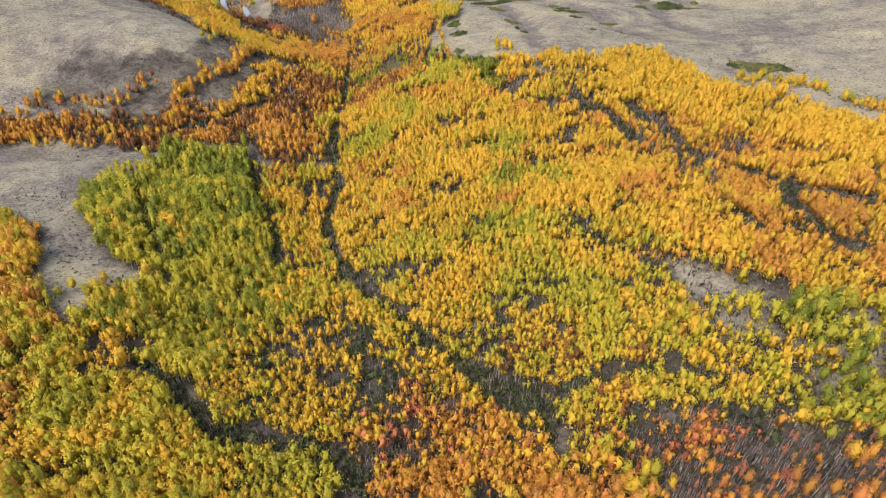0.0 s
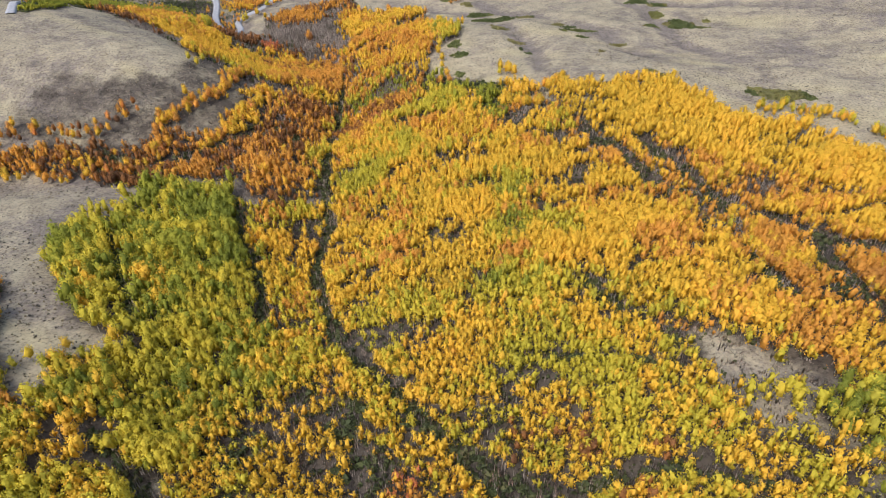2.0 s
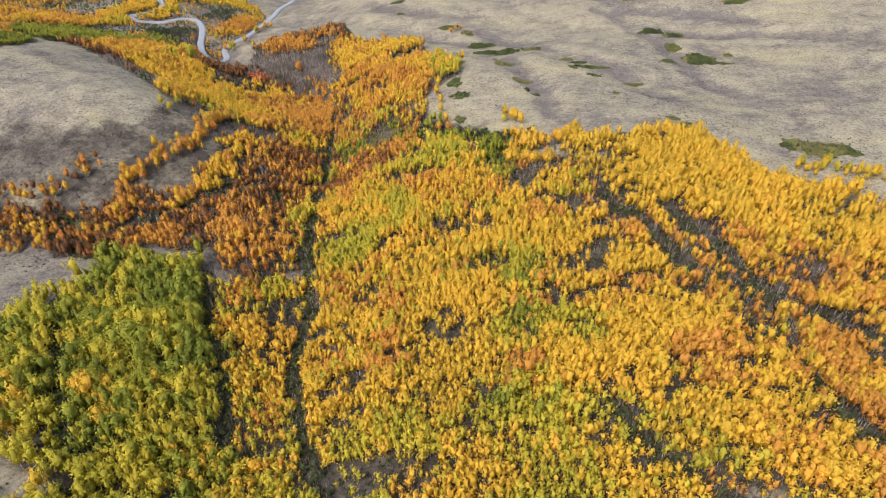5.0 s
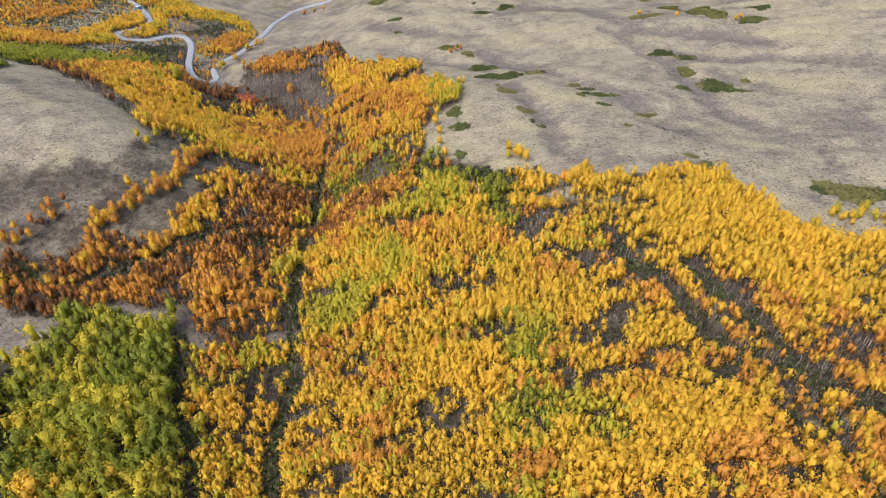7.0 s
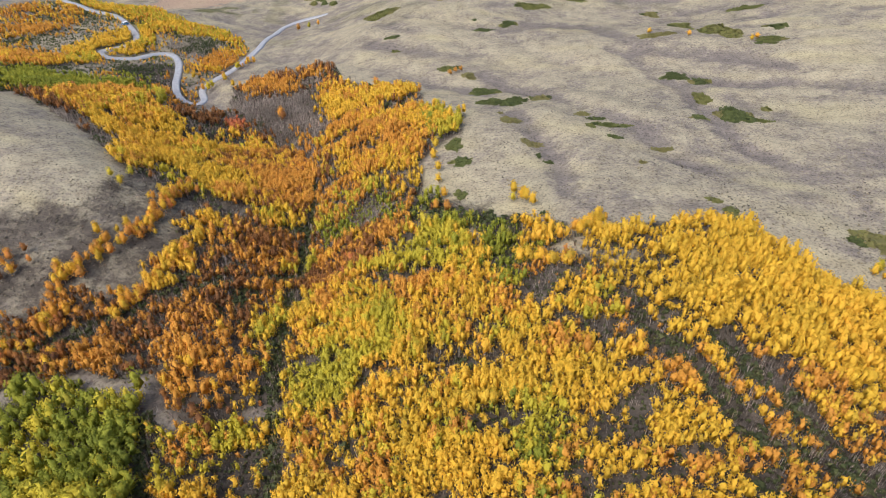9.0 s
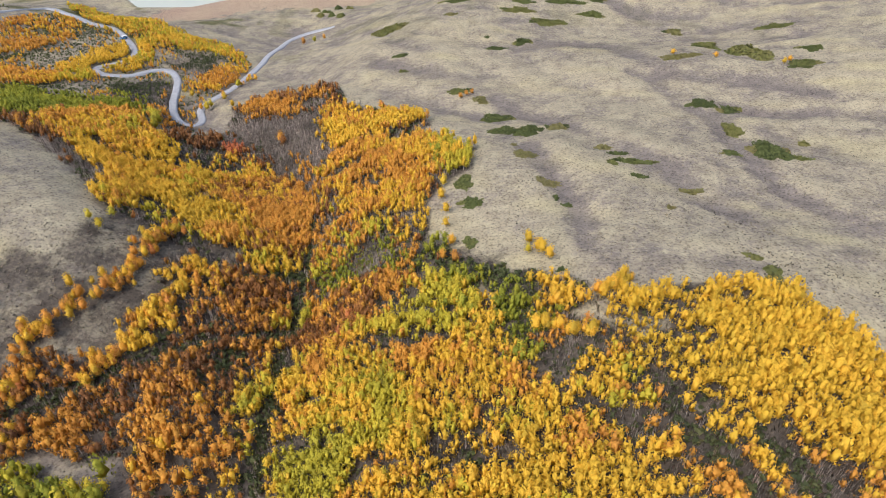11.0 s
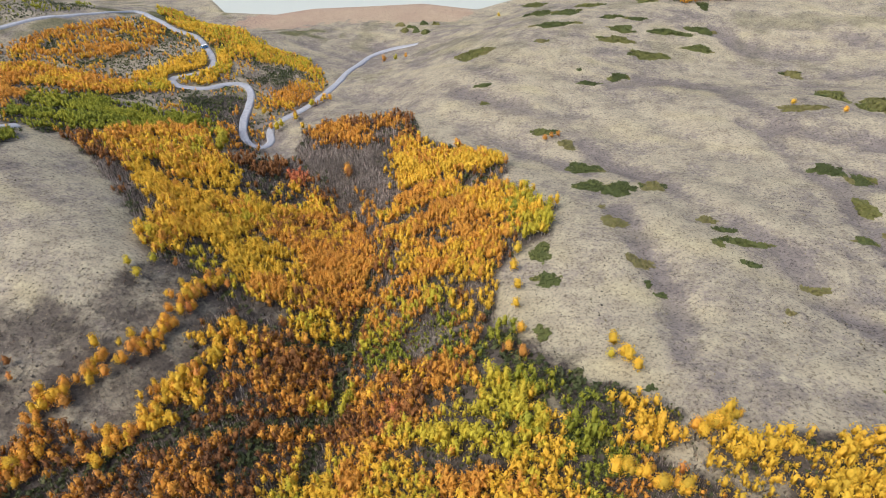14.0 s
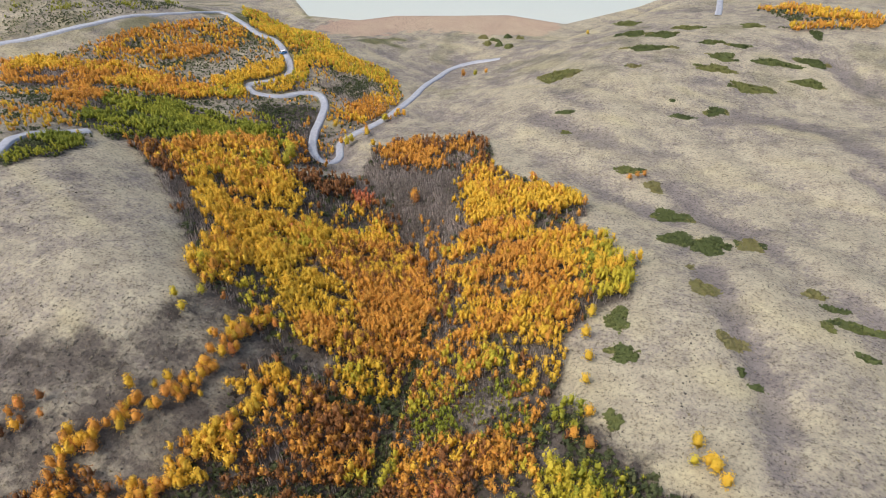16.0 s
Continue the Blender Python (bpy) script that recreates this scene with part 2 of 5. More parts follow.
def inside(x, y, poly):
    ok = np.zeros(np.shape(x), bool)
    for (ax, ay), (bx, by) in zip(poly, poly[1:] + poly[:1]):
        c = (ay > y) != (by > y)
        ok ^= c & (x < (bx - ax) * (y - ay) / ((by - ay) or 1e-9) + ax)
    return ok


def ragged(x, y, amount=2.2):
    return x + amount * (0.8 * rough(x, y, 16, 9) + rough(x, y, 7, 5) + 0.6 * rough(x, y, 3, 6)), y + amount * (0.8 * rough(x, y, 16, 10) + rough(x, y, 7, 7) + 0.6 * rough(x, y, 3, 8))


# ---- stands of trees: which kinds (share by digit), how full, how large, and their outline ----
STANDS = []


def stand(kinds, full, size, poly):
    STANDS.append((kinds, full, size, poly))


# base
stand("g7y2b1", 0.9, 0.85, [(-72, 209), (-43, 215), (-46, 257), (-17, 286), (2, 287), (20, 244), (42, 221), (60, 188), (81, 164), (101, 157), (117, 138), (101, 97), (88, 101), (79, 108), (69, 115), (56, 79), (25, 82), (-17, 81), (-41, 102), (-58, 168)])
stand("g9", 1, 1.22, [(98, 266), (101, 242), (132, 225), (152, 199), (162, 174), (145, 147), (138, 174), (119, 195), (94, 206), (66, 219)])
stand("o4g2b5", 0.6, 0.85, [(61, 233), (94, 206), (119, 195), (138, 174), (145, 147), (131, 127), (119, 141), (104, 162), (81, 164), (67, 202)])
# far slopes with the road
stand("s7o1g1", 0.2, 0.55, [(-352, 473), (-342, 488), (-320, 530), (-304, 584), (-294, 617), (-227, 575), (-176, 586), (-135, 556), (-128, 520), (-145, 494), (-145, 458), (-148, 436), (-173, 459), (-190, 407), (-211, 380), (-217, 354)])
stand("s8n2", 0.16, 0.5, [(-371, 494), (-347, 524), (-331, 563), (-321, 609), (-341, 617), (-406, 534)])
stand("o6g2s3", 0.38, 0.72, [(-327, 513), (-318, 539), (-306, 568), (-290, 596), (-266, 592), (-250, 555), (-262, 526), (-263, 505), (-290, 510), (-314, 502)])
stand("g5o4b1", 0.9, 0.75, [(-353, 474), (-327, 489), (-296, 499), (-257, 496), (-230, 496), (-223, 484), (-238, 471), (-260, 472), (-279, 469), (-323, 446)])
stand("b5o5", 0.7, 0.75, [(-342, 464), (-319, 476), (-292, 484), (-280, 467), (-303, 448), (-323, 446)])
stand("o6b4", 0.8, 0.75, [(-288, 448), (-286, 464), (-255, 446), (-234, 417), (-242, 406)])
stand("g8y2", 0.95, 0.78, [(-236, 503), (-230, 530), (-218, 558), (-204, 568), (-191, 542), (-196, 515), (-216, 516), (-213, 497), (-222, 485)])
stand("g5y3o1s2", 0.62, 0.72, [(-314, 663), (-303, 684), (-231, 632), (-188, 596), (-160, 587), (-136, 555), (-134, 533), (-164, 567), (-183, 566), (-209, 571), (-221, 570), (-252, 589)])
stand("s6b4", 0.8, 0.6, [(-188, 544), (-176, 559), (-158, 561), (-142, 550), (-141, 527), (-162, 527), (-175, 531)])
stand("o7g3", 0.6, 0.75, [(-160, 521), (-143, 542), (-129, 538), (-126, 520), (-140, 507), (-156, 507)])
stand("n7s3", 0.95, 0.72, [(-224, 393), (-257, 447), (-244, 469), (-224, 465), (-201, 464), (-182, 469), (-163, 475), (-158, 454), (-172, 457), (-184, 438), (-191, 408), (-203, 391)])
stand("s6b3n1", 0.5, 0.6, [(-205, 492), (-189, 502), (-176, 514), (-163, 490), (-166, 476), (-186, 471)])
stand("o4b4s2", 0.45, 0.75, [(-177, 482), (-164, 493), (-152, 459), (-139, 449), (-147, 438), (-158, 446)])
stand("n5s5", 0.8, 0.55, [(-217, 353), (-218, 368), (-213, 384), (-204, 379), (-202, 362), (-204, 354), (-204, 340)])
# valley
stand("b5s3r2", 0.6, 0.95, [(-196, 390), (-189, 421), (-172, 458), (-145, 430), (-122, 453), (-124, 476), (-97, 486), (-67, 477), (-55, 450), (-17, 424), (-8, 401), (8, 373), (8, 355), (-6, 341), (-7, 328), (-5, 312), (-19, 311), (-31, 298), (-43, 287), (-53, 274), (-89, 260), (-84, 279), (-91, 299), (-90, 310), (-105, 315), (-119, 321), (-137, 344), (-156, 362)])
stand("b6r3o1", 0.6, 0.85, [(-194, 391), (-182, 399), (-157, 372), (-144, 359), (-146, 353), (-162, 365)])
stand("g7o2y1", 1, 0.95, [(-185, 400), (-184, 421), (-178, 446), (-164, 448), (-143, 421), (-121, 400), (-116, 413), (-111, 427), (-94, 418), (-87, 406), (-99, 387), (-106, 371), (-105, 350), (-105, 335), (-114, 338), (-111, 324), (-120, 320), (-128, 332), (-130, 345), (-132, 358), (-147, 362), (-167, 382)])
stand("g9o1", 1, 0.95, [(-156, 375), (-155, 400), (-138, 411), (-121, 397), (-122, 377), (-134, 369), (-140, 360)])
stand("o6g3b1", 0.9, 0.9, [(-187, 402), (-186, 431), (-174, 456), (-163, 446), (-166, 410), (-165, 385)])
stand("s4b3y3", 0.45, 0.8, [(-113, 325), (-113, 340), (-104, 343), (-91, 321), (-81, 316), (-86, 312), (-99, 314)])
stand("g8o2", 1, 0.95, [(-104, 344), (-99, 359), (-88, 357), (-74, 336), (-69, 321), (-77, 315), (-91, 321)])
stand("o6r2g2", 1, 0.95, [(-106, 371), (-98, 396), (-87, 406), (-72, 392), (-56, 361), (-50, 335), (-48, 325), (-50, 306), (-63, 305), (-70, 313), (-73, 338), (-86, 358)])
stand("g5y4", 0.9, 0.9, [(-70, 313), (-61, 314), (-53, 314), (-52, 308), (-60, 307), (-67, 307)])
stand("r4o3b3s2", 0.8, 0.95, [(-75, 297), (-66, 305), (-51, 309), (-44, 294), (-49, 282), (-53, 274), (-76, 264), (-79, 274), (-77, 287)])
stand("g8o2", 0.95, 0.95, [(-90, 289), (-84, 301), (-76, 299), (-73, 290), (-77, 280), (-80, 270), (-86, 263), (-97, 257), (-93, 267), (-94, 273), (-88, 280)])
stand("b5o3y2", 0.75, 0.85, [(-84, 412), (-64, 406), (-55, 384), (-53, 360), (-44, 342), (-26, 328), (-17, 315), (-25, 308), (-39, 303), (-44, 299), (-49, 324), (-48, 340), (-65, 379)])
stand("b9", 1, 0.9, [(-124, 459), (-104, 453), (-77, 451), (-64, 426), (-61, 405), (-84, 412), (-96, 425)])
stand("g8o2", 1, 0.95, [(-68, 448), (-61, 453), (-44, 435), (-24, 429), (-13, 414), (-15, 403), (-26, 409), (-39, 407), (-54, 405), (-65, 426)])
stand("o5g4b1", 0.97, 0.85, [(-53, 400), (-38, 402), (-25, 400), (-10, 397), (-5, 383), (-5, 364), (-8, 352), (-8, 336), (-6, 323), (-11, 313), (-17, 315), (-17, 328), (-24, 328), (-36, 333), (-44, 345), (-52, 366), (-55, 384)])
stand("y5g4n1", 1, 1.0, [(-7, 392), (2, 389), (8, 369), (8, 355), (0, 352), (-6, 361)])
stand("o7r2b1", 0.85, 0.9, [(-122, 469), (-113, 478), (-97, 488), (-82, 478), (-68, 478), (-65, 467), (-77, 460), (-82, 449), (-104, 456)])
stand("k9", 0.9, 0.8, [(-120, 436), (-112, 438), (-107, 428), (-112, 424)])
# junction and ridge
stand("o6r3g1", 0.7, 0.92, [(-192, 233), (-182, 241), (-157, 246), (-129, 245), (-111, 256), (-87, 264), (-76, 231), (-102, 226), (-123, 239), (-146, 233), (-177, 227), (-188, 223)])
stand("g4o2s4", 0.4, 0.92, [(75, 701), (99, 718), (122, 693), (149, 683), (146, 668), (91, 665)])
stand("o6g2s2", 0.6, 0.92, [(82, 644), (146, 668), (142, 654), (84, 634)])
stand("o4b3r3s1", 0.72, 0.92, [(-141, 248), (-124, 249), (-101, 247), (-87, 261), (-76, 274), (-55, 284), (-49, 301), (-41, 292), (-50, 278), (-53, 256), (-44, 232), (-46, 223), (-62, 235), (-80, 226), (-98, 228), (-115, 221), (-134, 230)])
stand("o3b3r4s2", 0.75, 0.92, [(-101, 247), (-87, 261), (-73, 276), (-54, 280), (-51, 272), (-61, 254), (-80, 241), (-95, 237)])
stand("o7g2r1", 0.35, 1.1, [(-75, 226), (-66, 238), (-53, 242), (-49, 219), (-56, 210), (-68, 212)])
stand("y5n3g2", 1, 0.92, [(-116, 201), (-112, 213), (-100, 225), (-84, 221), (-74, 212), (-68, 193), (-58, 177), (-52, 160), (-88, 155)])
stand("g8y1o1", 1, 0.92, [(-41, 211), (-42, 230), (-55, 242), (-53, 256), (-50, 278), (-27, 285), (-8, 286), (4, 285), (17, 263), (26, 239), (30, 230), (43, 218), (60, 202), (66, 185), (71, 166), (77, 144), (-41, 160), (-39, 187)])
stand("y5g5", 1, 0.92, [(-54, 245), (-47, 266), (-25, 254), (-17, 238), (-20, 220), (-38, 223), (-42, 215), (-48, 232)])
stand("y6g4", 1, 0.92, [(-24, 273), (-16, 287), (-2, 288), (10, 269), (22, 252), (24, 237), (14, 239), (2, 248), (-14, 253)])
stand("o6g4", 1, 0.92, [(-7, 254), (4, 254), (14, 239), (15, 229), (1, 231)])
stand("o6r4", 1, 0.92, [(-51, 282), (-38, 287), (-19, 294), (-10, 283), (-25, 264), (-44, 268)])
stand("n8s2", 0.9, 0.92, [(12, 272), (23, 272), (27, 250), (21, 246), (15, 257)])
stand("b5s3o2", 0.4, 0.92, [(27, 253), (41, 261), (54, 240), (61, 215), (68, 201), (66, 185), (60, 202), (43, 218), (30, 230), (26, 239)])
stand("g7y3", 1, 0.92, [(26, 242), (35, 242), (48, 235), (45, 227), (32, 232)])
stand("g9", 1, 1.22, [(46, 271), (70, 271), (95, 268), (101, 242), (131, 227), (118, 194), (90, 206), (69, 219), (57, 224), (56, 249), (47, 263)])
stand("o4g2b5", 0.6, 0.92, [(57, 224), (69, 219), (90, 206), (114, 196), (101, 172), (85, 182), (71, 193), (62, 210)])
stand("o7b3", 0.8, 0.92, [(53, 215), (63, 212), (70, 193), (80, 178), (76, 164), (71, 166), (65, 183), (58, 204)])
stand("y7n3", 1, 0.92, [(15, 200), (24, 201), (25, 188), (17, 186)])
stand("y6g4", 1, 0.92, [(11, 178), (21, 179), (27, 172), (25, 164), (15, 167)])
stand("o5g5", 1, 0.92, [(23, 188), (30, 183), (34, 172), (29, 175)])
# near
stand("y6n4", 1, 1.05, [(-108, 202), (-98, 226), (-80, 216), (-70, 194), (-58, 168), (-64, 155), (-82, 152), (-91, 167), (-100, 179)])
stand("y6n4", 1, 1.05, [(-121, 201), (-114, 198), (-98, 171), (-80, 140), (-80, 134), (-87, 135), (-99, 153), (-110, 163), (-121, 185)])
stand("n9", 0.5, 0.78, [(-114, 200), (-105, 193), (-90, 162), (-80, 143), (-82, 142), (-98, 171)])
stand("y5n3g2", 1, 1.05, [(-82, 152), (-64, 155), (-58, 168), (-49, 151), (-49, 135), (-60, 129), (-75, 126), (-80, 143)])
stand("g5y3o2", 0.9, 0.78, [(-72, 211), (-42, 211), (-39, 199), (-41, 172), (-26, 136), (-42, 133), (-55, 169), (-68, 194)])
stand("y6n2g2", 1, 1.05, [(-90, 116), (-88, 127), (-77, 132), (-61, 131), (-51, 142), (-39, 119), (-51, 99), (-62, 94), (-74, 104), (-81, 102), (-94, 109)])
stand("y5o3g2", 1, 1.05, [(-139, 164), (-124, 157), (-112, 140), (-99, 117), (-93, 109), (-100, 98), (-107, 97), (-154, 170)])
stand("y6g4", 1, 1.05, [(-109, 97), (-102, 101), (-94, 111), (-81, 102), (-74, 102), (-62, 92), (-50, 80), (-42, 79), (-22, 75), (-15, 62), (-12, 50), (-79, 48)])
stand("g6o4", 1, 1.05, [(-109, 97), (-102, 101), (-95, 102), (-87, 86), (-75, 59), (-86, 58)])
stand("g5y3s2", 0.5, 0.78, [(-57, 91), (-52, 102), (-45, 120), (-27, 118), (-7, 128), (-3, 107), (-11, 92), (-17, 79), (-23, 77), (-42, 80), (-49, 81)])
stand("y5g4b1", 0.75, 0.78, [(-50, 139), (-26, 136), (-7, 130), (17, 122), (15, 97), (6, 97), (-3, 107), (-6, 121), (-27, 118), (-39, 119)])
stand("o5g2k1b3", 0.9, 0.95, [(-19, 75), (-11, 97), (-1, 96), (8, 88), (20, 77), (23, 67), (22, 48), (-14, 50)])
stand("y5g4r1", 1, 0.78, [(17, 121), (36, 113), (53, 112), (56, 100), (59, 86), (57, 84), (44, 89), (26, 86), (15, 97)])
stand("y5g4r1", 1, 0.78, [(23, 82), (33, 89), (46, 86), (57, 82), (56, 77), (46, 78), (44, 72), (37, 71), (34, 69), (24, 72)])
stand("y5g4o2", 0.5, 1.0, [(41, 138), (60, 128), (69, 115), (77, 104), (86, 99), (82, 90), (72, 81), (68, 74), (56, 79), (57, 100), (53, 114)])
stand("g6y4", 0.8, 0.78, [(55, 94), (61, 92), (72, 80), (67, 72), (56, 79)])
stand("y4g4n2", 0.8, 1.0, [(70, 75), (82, 81), (91, 80), (79, 60), (62, 68)])
stand("b5k3o2", 0.9, 0.9, [(37, 72), (51, 77), (61, 67), (56, 53), (54, 44), (29, 47), (32, 62)])
stand("k3o2b5", 0.9, 0.95, [(59, 65), (75, 65), (79, 60), (70, 42), (54, 44)])
stand("o5g2y2k1", 0.9, 0.95, [(19, 71), (37, 71), (40, 64), (33, 47), (22, 48)])
stand("o5g5", 1, 0.78, [(81, 164), (107, 167), (134, 148), (101, 97), (88, 101), (80, 110), (71, 124)])
# golden bands along the open slope
stand("g9", 1, 1.12, [(49, 271), (77, 273), (97, 266), (105, 245), (132, 229), (150, 199), (134, 170), (126, 192), (104, 209), (76, 220), (63, 225), (52, 251)])
stand("g4o3b3", 0.95, 0.9, [(58, 226), (76, 219), (103, 207), (125, 192), (133, 169), (122, 150), (113, 166), (94, 170), (84, 174), (75, 192), (65, 207)])
stand("o6g2b2", 0.88, 0.92, [(81, 162), (95, 169), (112, 165), (122, 149), (102, 116), (95, 120), (90, 129), (93, 144), (86, 150)])
stand("b4o3g3", 0.9, 0.85, [(62, 220), (72, 204), (78, 169), (76, 156), (71, 168), (66, 195)])
stand("g6o4", 0.97, 0.95, [(65, 192), (72, 173), (80, 156), (77, 138), (85, 127), (94, 118), (100, 114), (95, 105), (81, 104), (76, 111), (72, 117), (67, 122), (60, 135), (59, 156)])
# bushy open strip below them
stand("c2y6n2", 0.34, 1.05, [(56, 124), (63, 117), (70, 113), (75, 104), (80, 101), (104, 104), (86, 76), (73, 75), (71, 81), (65, 92), (58, 100), (56, 110)])
stand("n4y5", 0.9, 1.15, [(73, 101), (79, 102), (86, 102), (86, 95), (80, 90), (75, 93), (72, 97)])
stand("y6g4", 0.8, 1.0, [(61, 92), (68, 94), (72, 90), (76, 88), (72, 82), (65, 83), (61, 86)])
stand("y6n3g1", 0.9, 1.1, [(73, 77), (88, 80), (80, 66), (74, 66), (69, 70)])
# colours of the main stand
stand("y5g4o1", 1, 0.9, [(-43, 258), (-32, 269), (-14, 276), (2, 271), (18, 243), (23, 230), (15, 223), (-4, 226), (-15, 215), (-26, 209), (-39, 215)])
stand("g8o2", 1, 0.9, [(28, 229), (50, 220), (58, 196), (64, 177), (72, 159), (75, 144), (74, 136), (63, 138), (52, 146), (40, 167), (27, 185), (26, 208)])
stand("y5g5", 1, 0.85, [(-27, 150), (-12, 154), (7, 142), (28, 141), (47, 127), (54, 114), (56, 101), (-5, 109), (-17, 121), (-23, 131)])
stand("y7n3", 1, 0.9, [(14, 205), (26, 206), (28, 195), (20, 189), (15, 193)])
stand("y8n2", 1, 0.9, [(11, 178), (19, 182), (31, 177), (40, 165), (37, 161), (27, 168), (15, 171)])
stand("y8n2", 1, 0.9, [(8, 152), (14, 155), (28, 148), (33, 141), (30, 137), (20, 141), (9, 145)])
stand("o5g5", 1, 0.9, [(-18, 258), (-5, 262), (14, 251), (22, 238), (10, 234), (-4, 242)])
stand("o5g4y1", 1, 0.9, [(-34, 210), (-19, 211), (-14, 200), (-23, 193), (-32, 195)])
# olive stands
stand("n7y3", 1, 1.5, [(-113, 202), (-111, 220), (-96, 222), (-76, 221), (-67, 193), (-60, 168), (-71, 169), (-86, 179), (-98, 177)])
stand("y5n4g1", 1, 1.2, [(-98, 177), (-86, 179), (-71, 169), (-60, 168), (-50, 147), (-50, 124), (-60, 116), (-72, 125), (-82, 147)])
stand("n5y5", 1, 1.5, [(-114, 168), (-122, 186), (-121, 201), (-113, 199), (-96, 165), (-95, 157), (-106, 158)])
stand("y6g2n2", 1, 1.4, [(-106, 158), (-95, 157), (-81, 139), (-79, 132), (-88, 136)])
stand("y6n2g2", 1, 1.1, [(-93, 123), (-88, 127), (-76, 133), (-60, 116), (-57, 109), (-83, 105)])
stand("g5y4o1", 0.95, 0.9, [(-70, 208), (-43, 215), (-39, 197), (-43, 175), (-45, 155), (-30, 143), (-42, 142), (-51, 155)])
stand("y7g3", 1, 1.05, [(-101, 98), (-96, 109), (-77, 102), (-61, 91), (-45, 78), (-26, 76), (-17, 65), (-75, 52)])
stand("g5o3y2", 1, 1.0, [(-117, 109), (-107, 110), (-99, 102), (-87, 86), (-88, 77), (-102, 84)])
stand("n6s4", 0.6, 0.45, [(-116, 199), (-112, 201), (-96, 173), (-82, 148), (-77, 138), (-81, 139), (-95, 161)])
stand("b5k3o2", 0.9, 0.8, [(40, 75), (49, 74), (55, 70), (59, 64), (57, 59), (36, 64)])
stand("g4b4s2", 0.6, 0.75, [(-44, 117), (-33, 120), (-21, 117), (-13, 107), (-11, 95), (-18, 89), (-28, 89), (-40, 99)])
stand("b5y3s2", 0.6, 0.75, [(4, 116), (15, 117), (16, 104), (10, 98), (5, 103)])
stand("b6s4", 0.5, 0.6, [(46, 78), (55, 80), (60, 78), (60, 70), (54, 70), (49, 74)])
# wash below the ridge
stand("b6n3r1", 0.85, 0.6, [(-41, 306), (-31, 316), (-19, 319), (-15, 312), (-22, 303), (-32, 293), (-43, 290)])
stand("s4n3o3", 0.6, 0.7, [(-22, 306), (-11, 310), (-6, 302), (-9, 292), (-20, 294)])
stand("o6r3g1", 0.8, 0.85, [(-45, 289), (-30, 296), (-16, 298), (-7, 289), (-21, 285), (-35, 280)])
stand("r6o3k1", 1, 0.9, [(-52, 274), (-50, 285), (-35, 286), (-25, 276), (-33, 272), (-44, 269)])
stand("y7n1g2", 1, 1.2, [(-52, 283), (-49, 289), (-44, 291), (-39, 287), (-43, 282), (-48, 280)])
stand("s6n2r2", 0.9, 0.8, [(-6, 309), (0, 311), (3, 300), (11, 291), (4, 290), (-3, 294)])
# tip of the ridge and the lane beside it
stand("s4b4o1", 0.5, 0.6, [(24, 260), (32, 266), (38, 258), (46, 247), (56, 242), (54, 231), (49, 230), (49, 238), (40, 242), (32, 244), (27, 242), (24, 248)])
stand("c9", 0.08, 0.8, [(38, 276), (49, 268), (62, 262), (60, 255), (49, 256), (40, 264), (35, 268)])
stand("g9", 1, 1.1, [(61, 264), (71, 271), (76, 267), (98, 268), (83, 232), (57, 230), (57, 241), (60, 253), (59, 259)])
stand("g6b4", 0.75, 0.75, [(38, 261), (44, 259), (51, 252), (58, 245), (56, 242), (49, 246), (42, 253)])
stand("g9", 1, 1.1, [(46, 272), (51, 274), (51, 267), (48, 264), (45, 266)])
stand("g9", 1, 1.1, [(51, 267), (57, 273), (60, 267), (57, 258), (52, 259)])
stand("g6y2o2", 0.97, 0.95, [(32, 242), (38, 245), (49, 239), (49, 234), (40, 229), (34, 233)])
stand("s6n4", 0.9, 0.6, [(10, 286), (20, 286), (32, 279), (39, 276), (38, 268), (25, 259), (17, 262), (13, 274)])
stand("n9", 1, 1.0, [(15, 274), (24, 269), (24, 262), (17, 262)])
stand("g9", 1, 1.1, [(26, 275), (32, 277), (37, 269), (32, 264), (25, 265)])
stand("y7n3", 1, 1.1, [(-6, 290), (2, 291), (5, 278), (9, 269), (0, 274)])
# glades
stand("s8n2", 0.9, 1.0, [(-7, 309), (1, 311), (5, 295), (16, 292), (20, 281), (7, 279), (-2, 295)])
stand("s5b5", 0.7, 1.0, [(47, 77), (56, 79), (63, 70), (60, 66), (51, 72)])
stand("b4g4s2", 0.75, 1.0, [(-3, 224), (4, 228), (15, 227), (16, 218), (4, 217), (-2, 211)])
stand("b4g3s3", 0.8, 1.0, [(-10, 213), (-5, 213), (-4, 205), (-8, 206)])
stand("b4g3s3", 0.8, 1.0, [(-25, 201), (-19, 205), (-16, 198), (-21, 196)])
stand("b4g2s4", 0.7, 1.0, [(-8, 138), (-2, 139), (-1, 129), (-6, 128)])
stand("b4g2s4", 0.7, 1.0, [(8, 125), (14, 124), (15, 119), (10, 119)])
stand("g2b3s5", 0.6, 1.0, [(-32, 112), (-21, 113), (-14, 101), (-19, 96), (-30, 100)])
stand("c1", 0.05, 1.0, [(-87, 313), (-72, 318), (-66, 304), (-80, 307)])
